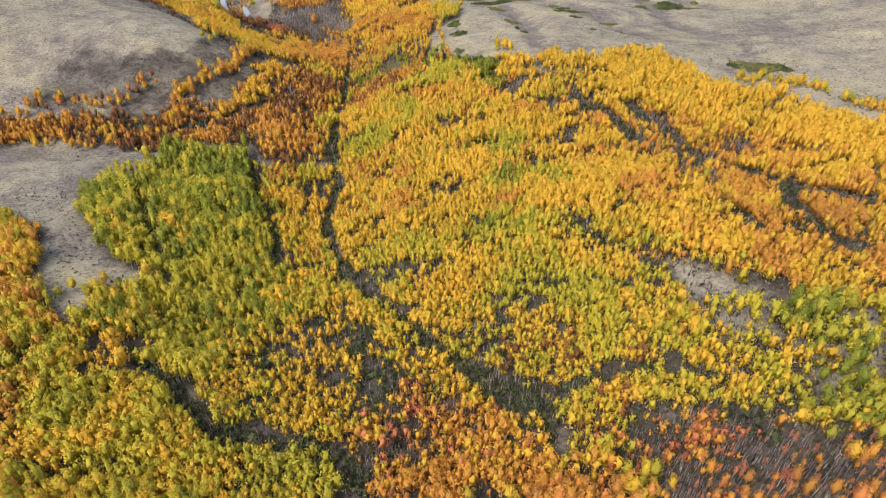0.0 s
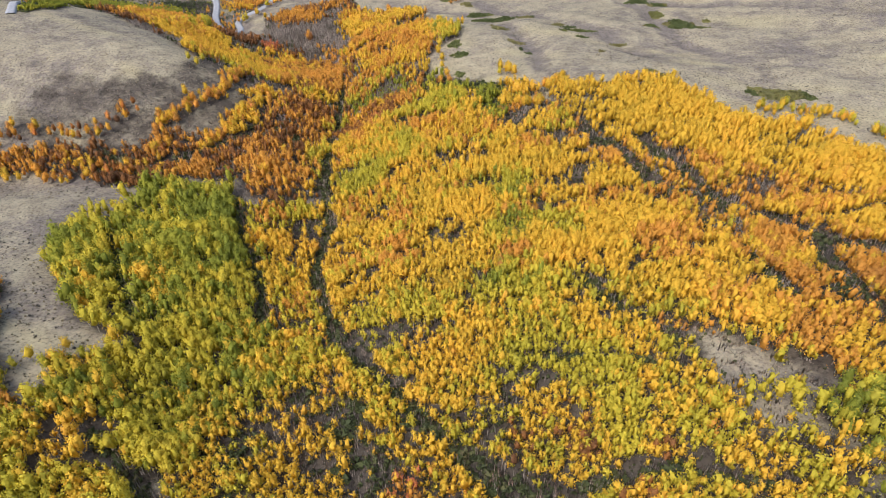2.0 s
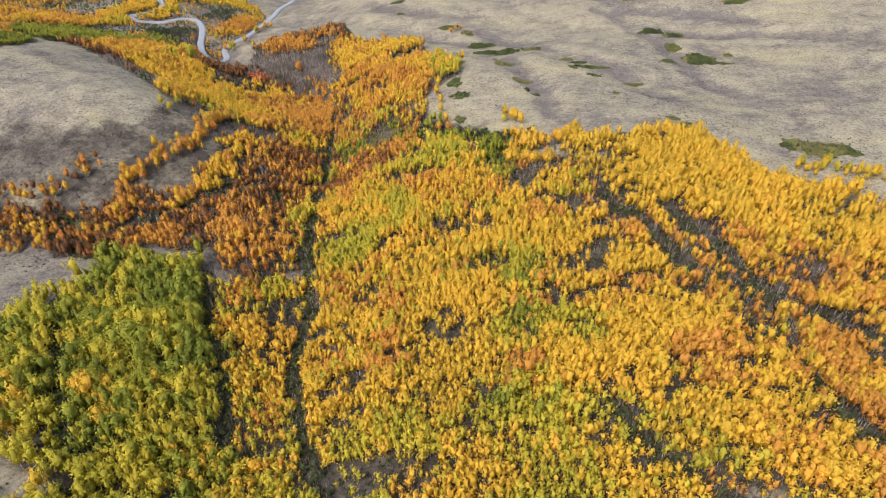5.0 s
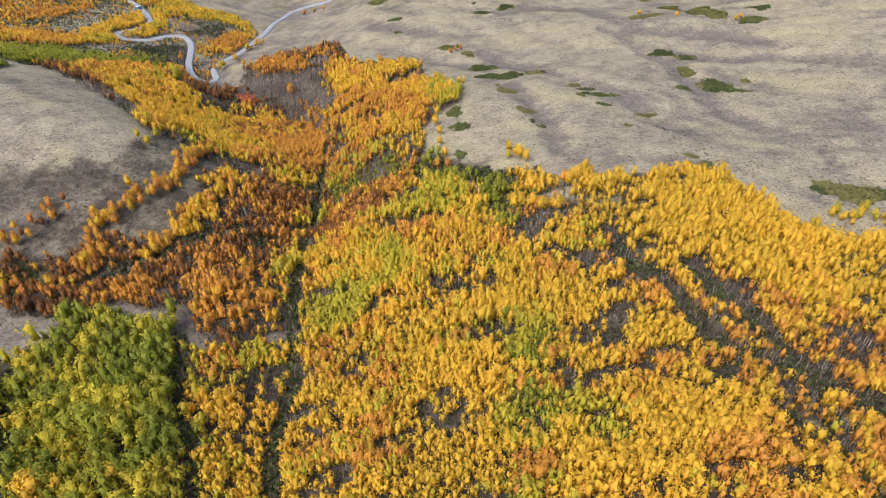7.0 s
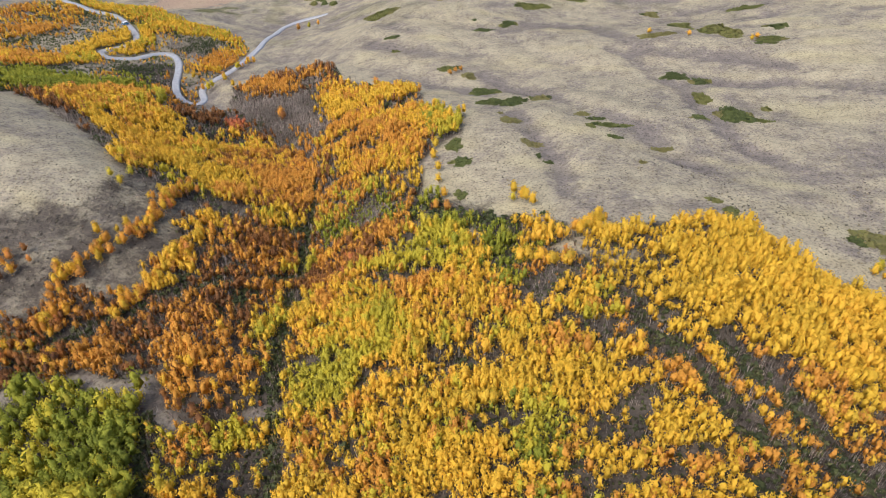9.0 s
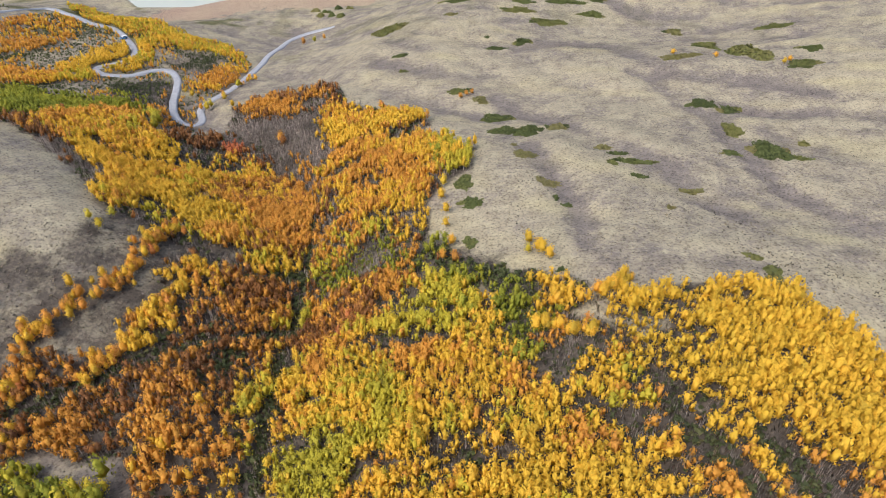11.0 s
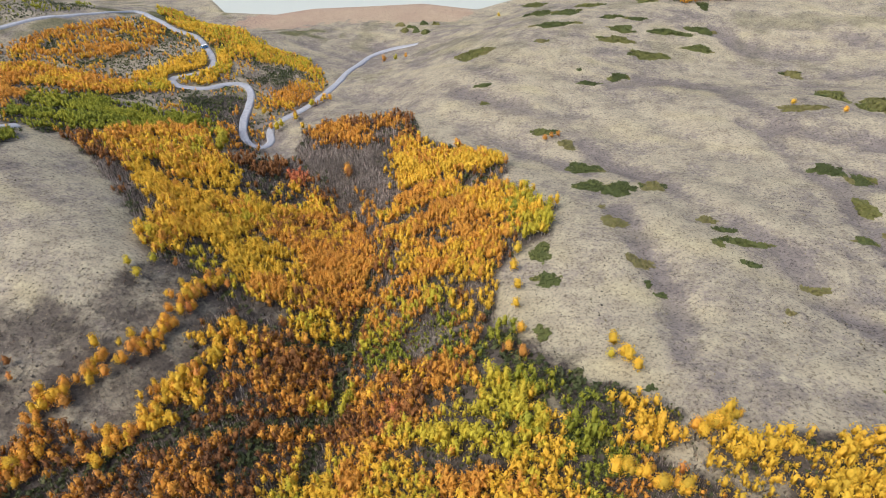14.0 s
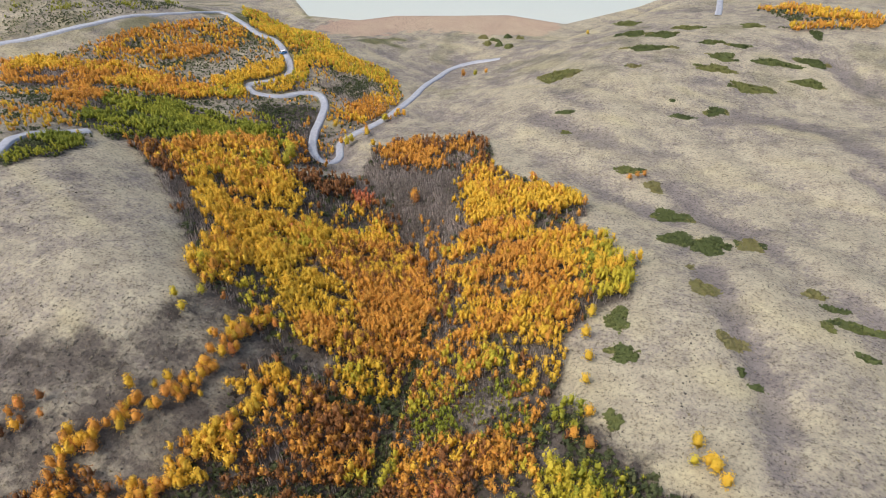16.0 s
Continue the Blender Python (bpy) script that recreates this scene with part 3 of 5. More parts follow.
BARE_LINES = [
    ([(-74, 214), (-66, 190), (-56, 170), (-50, 149)], 2.2),
    ([(-113, 199), (-96, 168), (-81, 142)], 1.6),
    ([(-3, 108), (6, 98), (14, 91), (21, 85), (22, 75)], 2.4),
    ([(36, 145), (43, 130), (52, 120)], 1.8),
    ([(-75, 105), (-62, 93), (-50, 82), (-42, 80), (-23, 77), (-16, 68)], 3.0),
    ([(-47, 267), (-44, 223), (-39, 200), (-40, 177), (-27, 136), (-6, 111), (8, 92), (21, 81)], 2.6),
    ([(64, 181), (78, 160), (79, 136), (80, 131)], 3.2),
    ([(17, 123), (36, 118), (50, 112)], 1.6),
    ([(26, 88), (44, 89), (58, 83)], 1.8),
    ([(97, 157), (97, 130), (100, 120)], 4.6),
    ([(68, 224), (79, 201), (87, 178), (104, 161), (122, 147)], 4.8),
    ([(52, 228), (63, 212), (68, 192), (81, 185), (89, 176)], 5.6),
    ([(-47, 279), (-49, 311), (-52, 345)], 2.4),
    ([(-117, 236), (-85, 262), (-47, 279)], 4.0),
]

# ---- mesh helpers ----
RNG = np.random.default_rng(7)


def mesh_of(name, verts, faces, mats, slots=None, tints=None, smooth_faces=False, normals=None):
    """A mesh from arrays: faces all with the same number of corners."""
    me = bpy.data.meshes.new(name)
    verts, faces = np.asarray(verts, np.float32), np.asarray(faces, np.int32)
    n, k = faces.shape
    me.vertices.add(len(verts))
    me.vertices.foreach_set("co", verts.ravel())
    me.loops.add(n * k)
    me.loops.foreach_set("vertex_index", faces.ravel())
    me.polygons.add(n)
    me.polygons.foreach_set("loop_start", np.arange(0, n * k, k, dtype=np.int32))
    if slots is not None:
        me.polygons.foreach_set("material_index", np.asarray(slots, np.int32))
    me.polygons.foreach_set("use_smooth", np.full(n, smooth_faces))
    for key, values in (tints or {}).items():
        me.attributes.new(key, "FLOAT", "POINT").data.foreach_set("value", np.asarray(values, np.float32))
    for m in mats:
        me.materials.append(m)
    if normals is not None:
        me.attributes.new("custom_normal", "FLOAT_VECTOR", "POINT").data.foreach_set("vector", np.asarray(normals, np.float32).ravel())
    me.update(calc_edges=True)
    return me


def part(name, bm, mat, parent, label=""):
    me = bpy.data.meshes.new(name)
    bm.to_mesh(me)
    bm.free()
    me.materials.append(mat)
    ob = new(name, me)
    ob.parent = parent
    return tagged(ob, label)


def part_mesh(name, me, parent, label=""):
    ob = new(name, me)
    ob.parent = parent
    return tagged(ob, label)


# ---- tree shapes: a tree 1 m high, leaf sprays first, then the trunk ----


def lobes_of(r, base, wide, lobes):
    """Centres and half-widths of the rounded lobes of a crown."""
    c, rad = [], []
    for i in range(lobes):
        f = (i + 0.5) / lobes
        w = wide * math.sin(math.pi * (0.20 + 0.66 * f)) ** 0.8
        a = i * 2.4 + r.uniform(-0.5, 0.5)
        off = w * r.uniform(0.25, 0.62)
        c.append((off * math.cos(a), off * math.sin(a), base + (1 - base) * (0.14 + 0.70 * f)))
        rad.append((w * r.uniform(0.5, 0.66), (1 - base) * r.uniform(0.12, 0.2)))
    return np.array(c), np.array(rad)


def crown_shape(seed, sprays, leaf, base, wide, lobes, flat=1.0):
    """Leaf sprays, three corners each, over several rounded lobes between base and the top; also the way each corner faces."""
    r = np.random.default_rng(seed)
    c, rad = lobes_of(r, base, wide, lobes)
    which = r.integers(0, lobes, sprays)
    d = r.normal(size=(sprays, 3))
    d[:, 2] += 0.45
    d /= np.linalg.norm(d, axis=1)[:, None]
    scale = np.stack([rad[which, 0], rad[which, 0], rad[which, 1]], 1)
    p = c[which] + d * scale * r.uniform(0.86, 1.16, sprays)[:, None]
    out = 0.55 * d / scale * scale.mean() + (p - (0, 0, base + 0.28)) * (2.4, 2.4, 1.5)
    out /= np.linalg.norm(out, axis=1)[:, None]
    nrm = out + r.normal(size=d.shape) * 0.35
    nrm /= np.linalg.norm(nrm, axis=1)[:, None]
    t = np.cross(nrm, r.normal(size=d.shape))
    t /= np.linalg.norm(t, axis=1)[:, None]
    b = np.cross(nrm, t)
    s = leaf * r.uniform(0.65, 1.3, sprays)[:, None]
    v = np.stack([p - t * s - b * s * 0.55, p + t * s - b * s * 0.55, p + b * s * 1.15], 1).reshape(-1, 3)
    v[:, 2] = np.maximum(v[:, 2] * flat, 0.01)
    f = np.arange(sprays * 3).reshape(-1, 3)
    way = np.repeat(out * 0.75 + nrm * 0.25, 3, axis=0)
    return v, f, way


def halves(q):
    """Four-cornered faces as pairs of triangles."""
    q = np.asarray(q)
    return np.vstack([q[:, :3], q[:, (0, 2, 3)]])


def envelope(r, base, wide):
    """How far an upright, uneven crown reaches at a share f of its height and an angle a."""
    p, lump = r.uniform(0, 6.28, 4), r.uniform(0.14, 0.28, 3)
    lean = r.normal(size=2) * 0.035

    def at(f, a):
        w = 1.9 * wide * (f + 0.08) ** 0.45 * np.clip(1.01 - f, 0, 1) ** 0.5
        w = w * (1 + lump[0] * np.sin(2 * a + p[0] + 4 * f) + lump[1] * np.sin(3 * a + p[1] - 7 * f) + lump[2] * np.sin(a + p[2] + 9 * f))
        x, y = w * np.cos(a) + lean[0] * f, w * np.sin(a) + lean[1] * f
        return np.stack([x, y, base + (1 - base) * f + 0 * a], -1)
    return at


def full_crown(seed, sprays, leaf, base, wide, rings, sides, fill=0.72):
    """An upright crown: a dense inside, and leaf sprays that stand out of it upwards and outwards."""
    r = np.random.default_rng(seed)
    at = envelope(r, base, wide)
    mid = np.array([0, 0, base + (1 - base) * 0.42])
    f = np.linspace(0.10, 0.90, rings)
    a = np.arange(sides) * 2 * math.pi / sides
    ff, aa = np.meshgrid(f, a, indexing="ij")
    aa = aa + (np.arange(rings) % 2)[:, None] * math.pi / sides
    v = mid + (at(ff, aa).reshape(-1, 3) - mid) * fill * r.uniform(0.9, 1.1, (rings * sides, 1))
    v = np.vstack([v, [[0, 0, base]], [[*at(np.array(0.99), np.array(0.0))[:2] * 0.3, base + (1 - base) * 0.93]]])
    k = np.arange(rings * sides).reshape(rings, sides)
    nx = np.roll(k, -1, 1)
    q = np.stack([k[:-1], nx[:-1], nx[1:], k[1:]], -1).reshape(-1, 4)
    low, top = rings * sides, rings * sides + 1
    tri = np.vstack([halves(q), np.stack([nx[0], k[0], np.full(sides, low)], 1), np.stack([k[-1], nx[-1], np.full(sides, top)], 1)])
    cn = (v - mid) * (1 / wide, 1 / wide, 1.6 / (1 - base))
    cn /= np.linalg.norm(cn, axis=1)[:, None]
    f, a = 1 - r.uniform(0, 1, sprays) ** 1.25 * 0.97, r.uniform(0, 2 * math.pi, sprays)
    p = at(f, a)
    p = mid + (p - mid) * r.uniform(0.82, 1.16, sprays)[:, None]
    out = (p - mid) * (1 / wide, 1 / wide, 1.6 / (1 - base))
    out /= np.linalg.norm(out, axis=1)[:, None]
    nrm = out + r.normal(size=out.shape) * 0.6
    nrm /= np.linalg.norm(nrm, axis=1)[:, None]
    up = np.array([0, 0, 1.0]) + 0.5 * out * (1, 1, 0) + r.normal(size=out.shape) * 0.35
    t = np.cross(nrm, up)
    t /= np.linalg.norm(t, axis=1)[:, None]
    b = np.cross(nrm, t)
    turn = np.sign((b * up).sum(1))[:, None]
    t, b = t * turn, b * turn
    s = leaf * r.uniform(0.6, 1.35, sprays)[:, None]
    sv = np.stack([p - t * s * 0.8 - b * s * 0.6, p + t * s * 0.8 - b * s * 0.6, p + b * s * 1.5], 1).reshape(-1, 3)
    way = np.repeat(out * 0.45 + nrm * 0.55, 3, axis=0)
    return np.vstack([v, sv]), np.vstack([tri, np.arange(sprays * 3).reshape(-1, 3) + len(v)]), np.vstack([cn, way])


def trunk_shape(seed, top, thick, limbs=0, sides=3):
    """A tapered trunk with limbs."""
    r = np.random.default_rng(seed + 99)
    vs, fs = [], []

    def rod(a, b, ra, rb):
        a, b = np.array(a, float), np.array(b, float)
        ax = (b - a) / np.linalg.norm(b - a)
        u = np.cross(ax, (0.3, 0.9, 0.1))
        u /= np.linalg.norm(u)
        w = np.cross(ax, u)
        k = sum(len(x) for x in vs)
        ring = [(math.cos(q), math.sin(q)) for q in np.arange(sides) * 2 * math.pi / sides]
        vs.append(np.array([a + ra * (cx * u + cy * w) for cx, cy in ring] + [b + rb * (cx * u + cy * w) for cx, cy in ring]))
        fs.extend([(k + i, k + (i + 1) % sides, k + sides + (i + 1) % sides, k + sides + i) for i in range(sides)])
    lean = r.normal(size=2) * 0.03
    tip = (lean[0], lean[1], top)
    rod((0, 0, -0.06), tip, thick, thick * 0.3)
    for i in range(limbs):
        f = 0.35 + 0.55 * (i + 0.5) / limbs
        a = i * 2.4 + r.uniform(0, 1)
        s = np.array([lean[0] * f, lean[1] * f, top * f])
        rod(s, s + np.array([math.cos(a) * 0.15, math.sin(a) * 0.15, 0.16 * (1.2 - f)]) * r.uniform(0.7, 1.2), thick * 0.4, thick * 0.12)
    v, f = np.vstack(vs), halves(fs)
    out = v * (1, 1, 0) + (0, 0, 0.004)
    return v, f, out / np.linalg.norm(out, axis=1)[:, None]


def join(a, b):
    """Two shapes as one, with the material slots 0 and 1."""
    return np.vstack([a[0], b[0]]), np.vstack([a[1], b[1] + len(a[0])]), np.vstack([a[2], b[2]]), np.r_[np.zeros(len(a[1])), np.ones(len(b[1]))]


def tree_shapes(sprays, leaf, rings, sides, wide=0.22, n=8):
    return [join(full_crown(i, sprays, leaf, 0.24 + 0.03 * (i % 3), wide * (0.86 + 0.09 * (i % 4)), rings, sides), trunk_shape(i, 0.6, 0.02)) for i in range(n)]


NEAR, MID, FAR = tree_shapes(66, 0.040, 2, 5, 0.205), tree_shapes(42, 0.049, 2, 4, 0.215), tree_shapes(17, 0.073, 2, 4, 0.23)
SAPLING = tree_shapes(20, 0.085, 2, 4, 0.26)
BUSH = [(*crown_shape(40 + i, 13, 0.25, 0.0, 0.55, 5, 0.9), np.zeros(13)) for i in range(5)]


def bare_shape(seed):
    """Three leafless stems with a haze of thin twigs."""
    r = np.random.default_rng(seed)
    vs, fs, ns, k = [], [], [], 0
    for i in range(3):
        at, top = np.array([*r.normal(size=2) * 0.13, 0]), r.uniform(0.65, 1.0)
        v, f, n = trunk_shape(seed * 7 + i, top, 0.016, 0)
        vs, fs, ns, k = vs + [v + at], fs + [f + k], ns + [n], k + len(v)
        for _ in range(5):
            a, z = r.uniform(0, 6.28), top * r.uniform(0.35, 0.9)
            o, way = at + (0, 0, z), np.array([math.cos(a) * 0.5, math.sin(a) * 0.5, 1.0]) * r.uniform(0.16, 0.3)
            side = np.array([-math.sin(a), math.cos(a), 0]) * 0.012
            vs, fs, k = vs + [np.array([o - side, o + side, o + way])], fs + [np.array([[k, k + 1, k + 2]])], k + 3
            ns.append(np.tile((math.cos(a) * 0.8, math.sin(a) * 0.8, 0.6), (3, 1)))
    f = np.vstack(fs)
    return np.vstack(vs), f, np.vstack(ns), np.zeros(len(f))


BARE = [bare_shape(i) for i in range(6)]


def many(name, mats, shapes, x, y, z, size, wide, tint):
    """Many plants as one mesh: every plant is one of the shapes, turned and sized."""
    if len(x) == 0:
        return None
    pick, turn = RNG.integers(0, len(shapes), len(x)), RNG.uniform(0, 2 * math.pi, len(x))
    vs, fs, ns, ss, ts, at = [], [], [], [], [], 0
    for k, (v, f, n, s) in enumerate(shapes):
        i = np.nonzero(pick == k)[0]
        if len(i) == 0:
            continue
        c, q = np.cos(turn[i])[:, None], np.sin(turn[i])[:, None]
        w = (size * wide)[i][:, None]
        px = x[i][:, None] + w * (c * v[:, 0] - q * v[:, 1])
        py = y[i][:, None] + w * (q * v[:, 0] + c * v[:, 1])
        pz = z[i][:, None] + size[i][:, None] * v[:, 2]
        vs.append(np.stack([px, py, pz], 2).reshape(-1, 3))
        ns.append(np.stack([c * n[:, 0] - q * n[:, 1], q * n[:, 0] + c * n[:, 1], np.tile(n[:, 2], (len(i), 1))], 2).reshape(-1, 3))
        fs.append((f[None] + (at + np.arange(len(i)) * len(v))[:, None, None]).reshape(-1, f.shape[1]))
        ss.append(np.tile(s, len(i)))
        ts.append(np.repeat(tint[i], len(v)))
        at += len(i) * len(v)
    return mesh_of(name, np.vstack(vs), np.vstack(fs), mats, np.concatenate(ss), {"tint": np.concatenate(ts)}, True, np.vstack(ns))


# ---- ground ----


def steps(lo, a, b, hi, fine):
    mid = list(np.arange(a, b + 0.01, fine))
    out, d = [], fine
    v = mid[-1]
    while v < hi:
        d *= 1.25
        v += d
        out.append(v)
    low, d, v = [], fine, a
    while v > lo:
        d *= 1.25
        v -= d
        low.append(v)
    return np.array(low[::-1] + mid + out)


def owner(x, y):
    """The number of the stand that a place belongs to, or -1; later stands win."""
    rx, ry = ragged(x, y)
    own = np.full(np.shape(x), -1)
    for i, (_, _, _, poly) in enumerate(STANDS):
        px, py = [q[0] for q in poly], [q[1] for q in poly]
        k = np.nonzero((rx > min(px)) & (rx < max(px)) & (ry > min(py)) & (ry < max(py)))[0]
        own[k[inside(rx[k], ry[k], poly)]] = i
    return own


BRUSH_SLOPES = [[(-175, 285), (-156, 287), (-131, 290), (-122, 303), (-119, 317), (-112, 332), (-88, 314), (-65, 319), (-66, 305), (-89, 286), (-93, 267), (-102, 257), (-125, 248), (-175, 250)],
                [(-52, 312), (-27, 321), (-11, 315), (10, 307), (12, 296), (17, 284), (-43, 280)]]
SOIL = [[(-39, 299), (-33, 305), (-25, 312), (-17, 317), (-13, 313), (-22, 306), (-29, 301)]]
MARSH = [(-252, 668), (-238, 700), (-196, 735), (-151, 750), (-105, 760), (-58, 750), (-70, 700), (-112, 690), (-167, 690), (-210, 650)]


def sage_and_shade_at(x, y):
    """How much sagebrush and painted relief shade a place gets: most in the hollows, some in broad patches."""
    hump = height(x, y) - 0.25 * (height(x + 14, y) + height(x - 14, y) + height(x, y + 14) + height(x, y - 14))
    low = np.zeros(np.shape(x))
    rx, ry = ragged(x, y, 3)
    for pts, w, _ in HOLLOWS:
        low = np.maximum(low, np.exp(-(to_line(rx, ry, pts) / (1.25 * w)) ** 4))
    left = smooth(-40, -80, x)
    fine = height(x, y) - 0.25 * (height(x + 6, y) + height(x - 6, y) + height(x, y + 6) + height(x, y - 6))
    # hump and fine grey the dips, making up for weak relief shading
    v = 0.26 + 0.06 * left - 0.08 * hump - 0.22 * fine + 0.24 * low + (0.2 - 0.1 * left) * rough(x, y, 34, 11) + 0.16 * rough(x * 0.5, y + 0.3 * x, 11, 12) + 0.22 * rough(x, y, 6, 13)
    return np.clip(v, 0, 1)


def ground():
    gx, gy = steps(-3000, -330, 260, 3000, 2.6), steps(-1500, 20, 790, 4200, 2.6)
    X, Y = np.meshgrid(gx, gy)
    x, y = X.ravel(), Y.ravel()
    z = height(x, y)
    nx, ny = len(gx), len(gy)
    i = np.arange(nx * ny).reshape(ny, nx)
    f = np.stack([i[:-1, :-1], i[:-1, 1:], i[1:, 1:], i[1:, :-1]], -1).reshape(-1, 4)
    sage = sage_and_shade_at(x, y)
    # extra straw on the crests lightens them, painting the relief
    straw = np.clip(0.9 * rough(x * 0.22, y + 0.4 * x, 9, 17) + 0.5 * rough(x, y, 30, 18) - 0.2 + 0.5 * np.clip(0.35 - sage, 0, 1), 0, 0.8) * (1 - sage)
    own = owner(x, y)
    # stands darken their ground as tree shade would; clearings and far ones less
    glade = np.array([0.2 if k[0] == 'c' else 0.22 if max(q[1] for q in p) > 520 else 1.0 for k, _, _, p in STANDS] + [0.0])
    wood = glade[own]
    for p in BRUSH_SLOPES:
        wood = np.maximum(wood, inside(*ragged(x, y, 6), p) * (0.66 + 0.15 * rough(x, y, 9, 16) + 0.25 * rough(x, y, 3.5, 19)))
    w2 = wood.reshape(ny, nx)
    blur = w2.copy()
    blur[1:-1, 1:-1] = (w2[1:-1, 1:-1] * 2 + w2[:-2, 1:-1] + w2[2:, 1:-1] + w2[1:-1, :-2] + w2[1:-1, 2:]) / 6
    soil = np.zeros(len(x))
    for p in SOIL:
        soil = np.where(inside(*ragged(x, y, 1.5), p), 0.55, soil)
    shore = inside(*ragged(x, y, 6), MARSH) * 0.85
    green = np.clip(0.9 * smooth(0.25, 0.75, rough(x, y, 26, 14) + 0.5 * rough(x, y, 8, 15)) * smooth(430, 620, y), 0, 1) * (shore < 0.1) * (0.35 + 0.65 * (x < -150))
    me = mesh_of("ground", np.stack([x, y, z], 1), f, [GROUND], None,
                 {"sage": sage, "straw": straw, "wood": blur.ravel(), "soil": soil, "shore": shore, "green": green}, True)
    return tagged(new("ground", me), "hilly ground with dry straw grass and grey sagebrush", "ground", kind="structure")


ground()


def lake():
    xs = np.linspace(-900, 130, 60)
    near = np.interp(xs, SHORE_X, SHORE_Y) - 14
    v = [(x, y, LAKE) for x, y in zip(xs, near)] + [(x, 2300, LAKE) for x in xs]
    n = len(xs)
    f = [(i, i + 1, n + i + 1, n + i) for i in range(n - 1)]
    return tagged(new("water", mesh_of("water", v, f, [WATER])), "calm pale greenish-grey lake water", "water", kind="structure")


lake()


def curve_through(pts, step=1.5):
    """Even points along a smooth line through pts."""
    p = np.array([pts[0]] + list(pts) + [pts[-1]], float)
    out = []
    for a, b, c, d in zip(p[:-3], p[1:-2], p[2:-1], p[3:]):
        n = max(2, int(np.linalg.norm(c - b) / step))
        for t in np.arange(n)[:, None] / n:
            out.append(0.5 * (2 * b + (c - a) * t + (2 * a - 5 * b + 4 * c - d) * t ** 2 + (3 * b - a - 3 * c + d) * t ** 3))
    return np.array(out + [p[-1]])


ROADS = []


def road(pts, width):
    """A cambered gravel ribbon with low shoulders, laid on the land."""
    c = curve_through(pts)
    ROADS.append((c, width))
    t = np.gradient(c, axis=0)
    t /= np.linalg.norm(t, axis=1)[:, None]
    n = np.stack([-t[:, 1], t[:, 0]], 1)
    zc = height(c[:, 0], c[:, 1])
    zc = np.convolve(np.pad(zc, 4, mode="edge"), np.ones(9) / 9, "valid")
    rows = []
    for off, up in ((-0.6, -1.6), (-0.5, 0.5), (-0.2, 0.62), (0.2, 0.62), (0.5, 0.5), (0.6, -1.6)):
        q = c + n * off * width * (1 + 0.06 * rough(c[:, :1], c[:, 1:], 9, 21))
        rows.append(np.column_stack([q, np.maximum(zc, height(q[:, 0], q[:, 1]) - (0.3 if abs(off) < 0.6 else 9)) + up]))
    v = np.stack(rows, 1).reshape(-1, 3)
    k, m = len(c), len(rows)
    f = [(i * m + j, i * m + j + 1, (i + 1) * m + j + 1, (i + 1) * m + j) for i in range(k - 1) for j in range(m - 1)]
    return tagged(new("road", mesh_of("road", v, f, [ROAD], smooth_faces=True)), "winding pale grey gravel mountain road", "road", kind="structure")


road([(-430, 440), (-372, 493), (-358, 506), (-345, 526), (-330, 560), (-314, 598), (-307, 628), (-284, 614), (-260, 596), (-240, 587), (-224, 571), (-209, 550),
      (-206, 533), (-214, 521), (-218, 514), (-210, 507), (-197, 510), (-187, 524), (-178, 526), (-171, 517), (-166, 502), (-162, 484), (-156, 469), (-148, 459),
      (-142, 460), (-141, 469), (-146, 482), (-143, 492), (-133, 516), (-128, 543), (-127, 585), (-123, 624), (-110, 638), (-92, 639)], 4.1)
road([(-210, 338), (-216, 351), (-221, 362), (-222, 371), (-219, 380), (-214, 390)], 4.0)
road([(58, 780), (55, 745), (53, 717), (50, 688)], 4.4)

# ---- woods ----


def off_roads(x, y):
    d = np.full(np.shape(x), 1e9)
    for c, w in ROADS:
        d = np.minimum(d, to_line(x, y, [tuple(p) for p in c[::4]]) - w / 2)
    return d


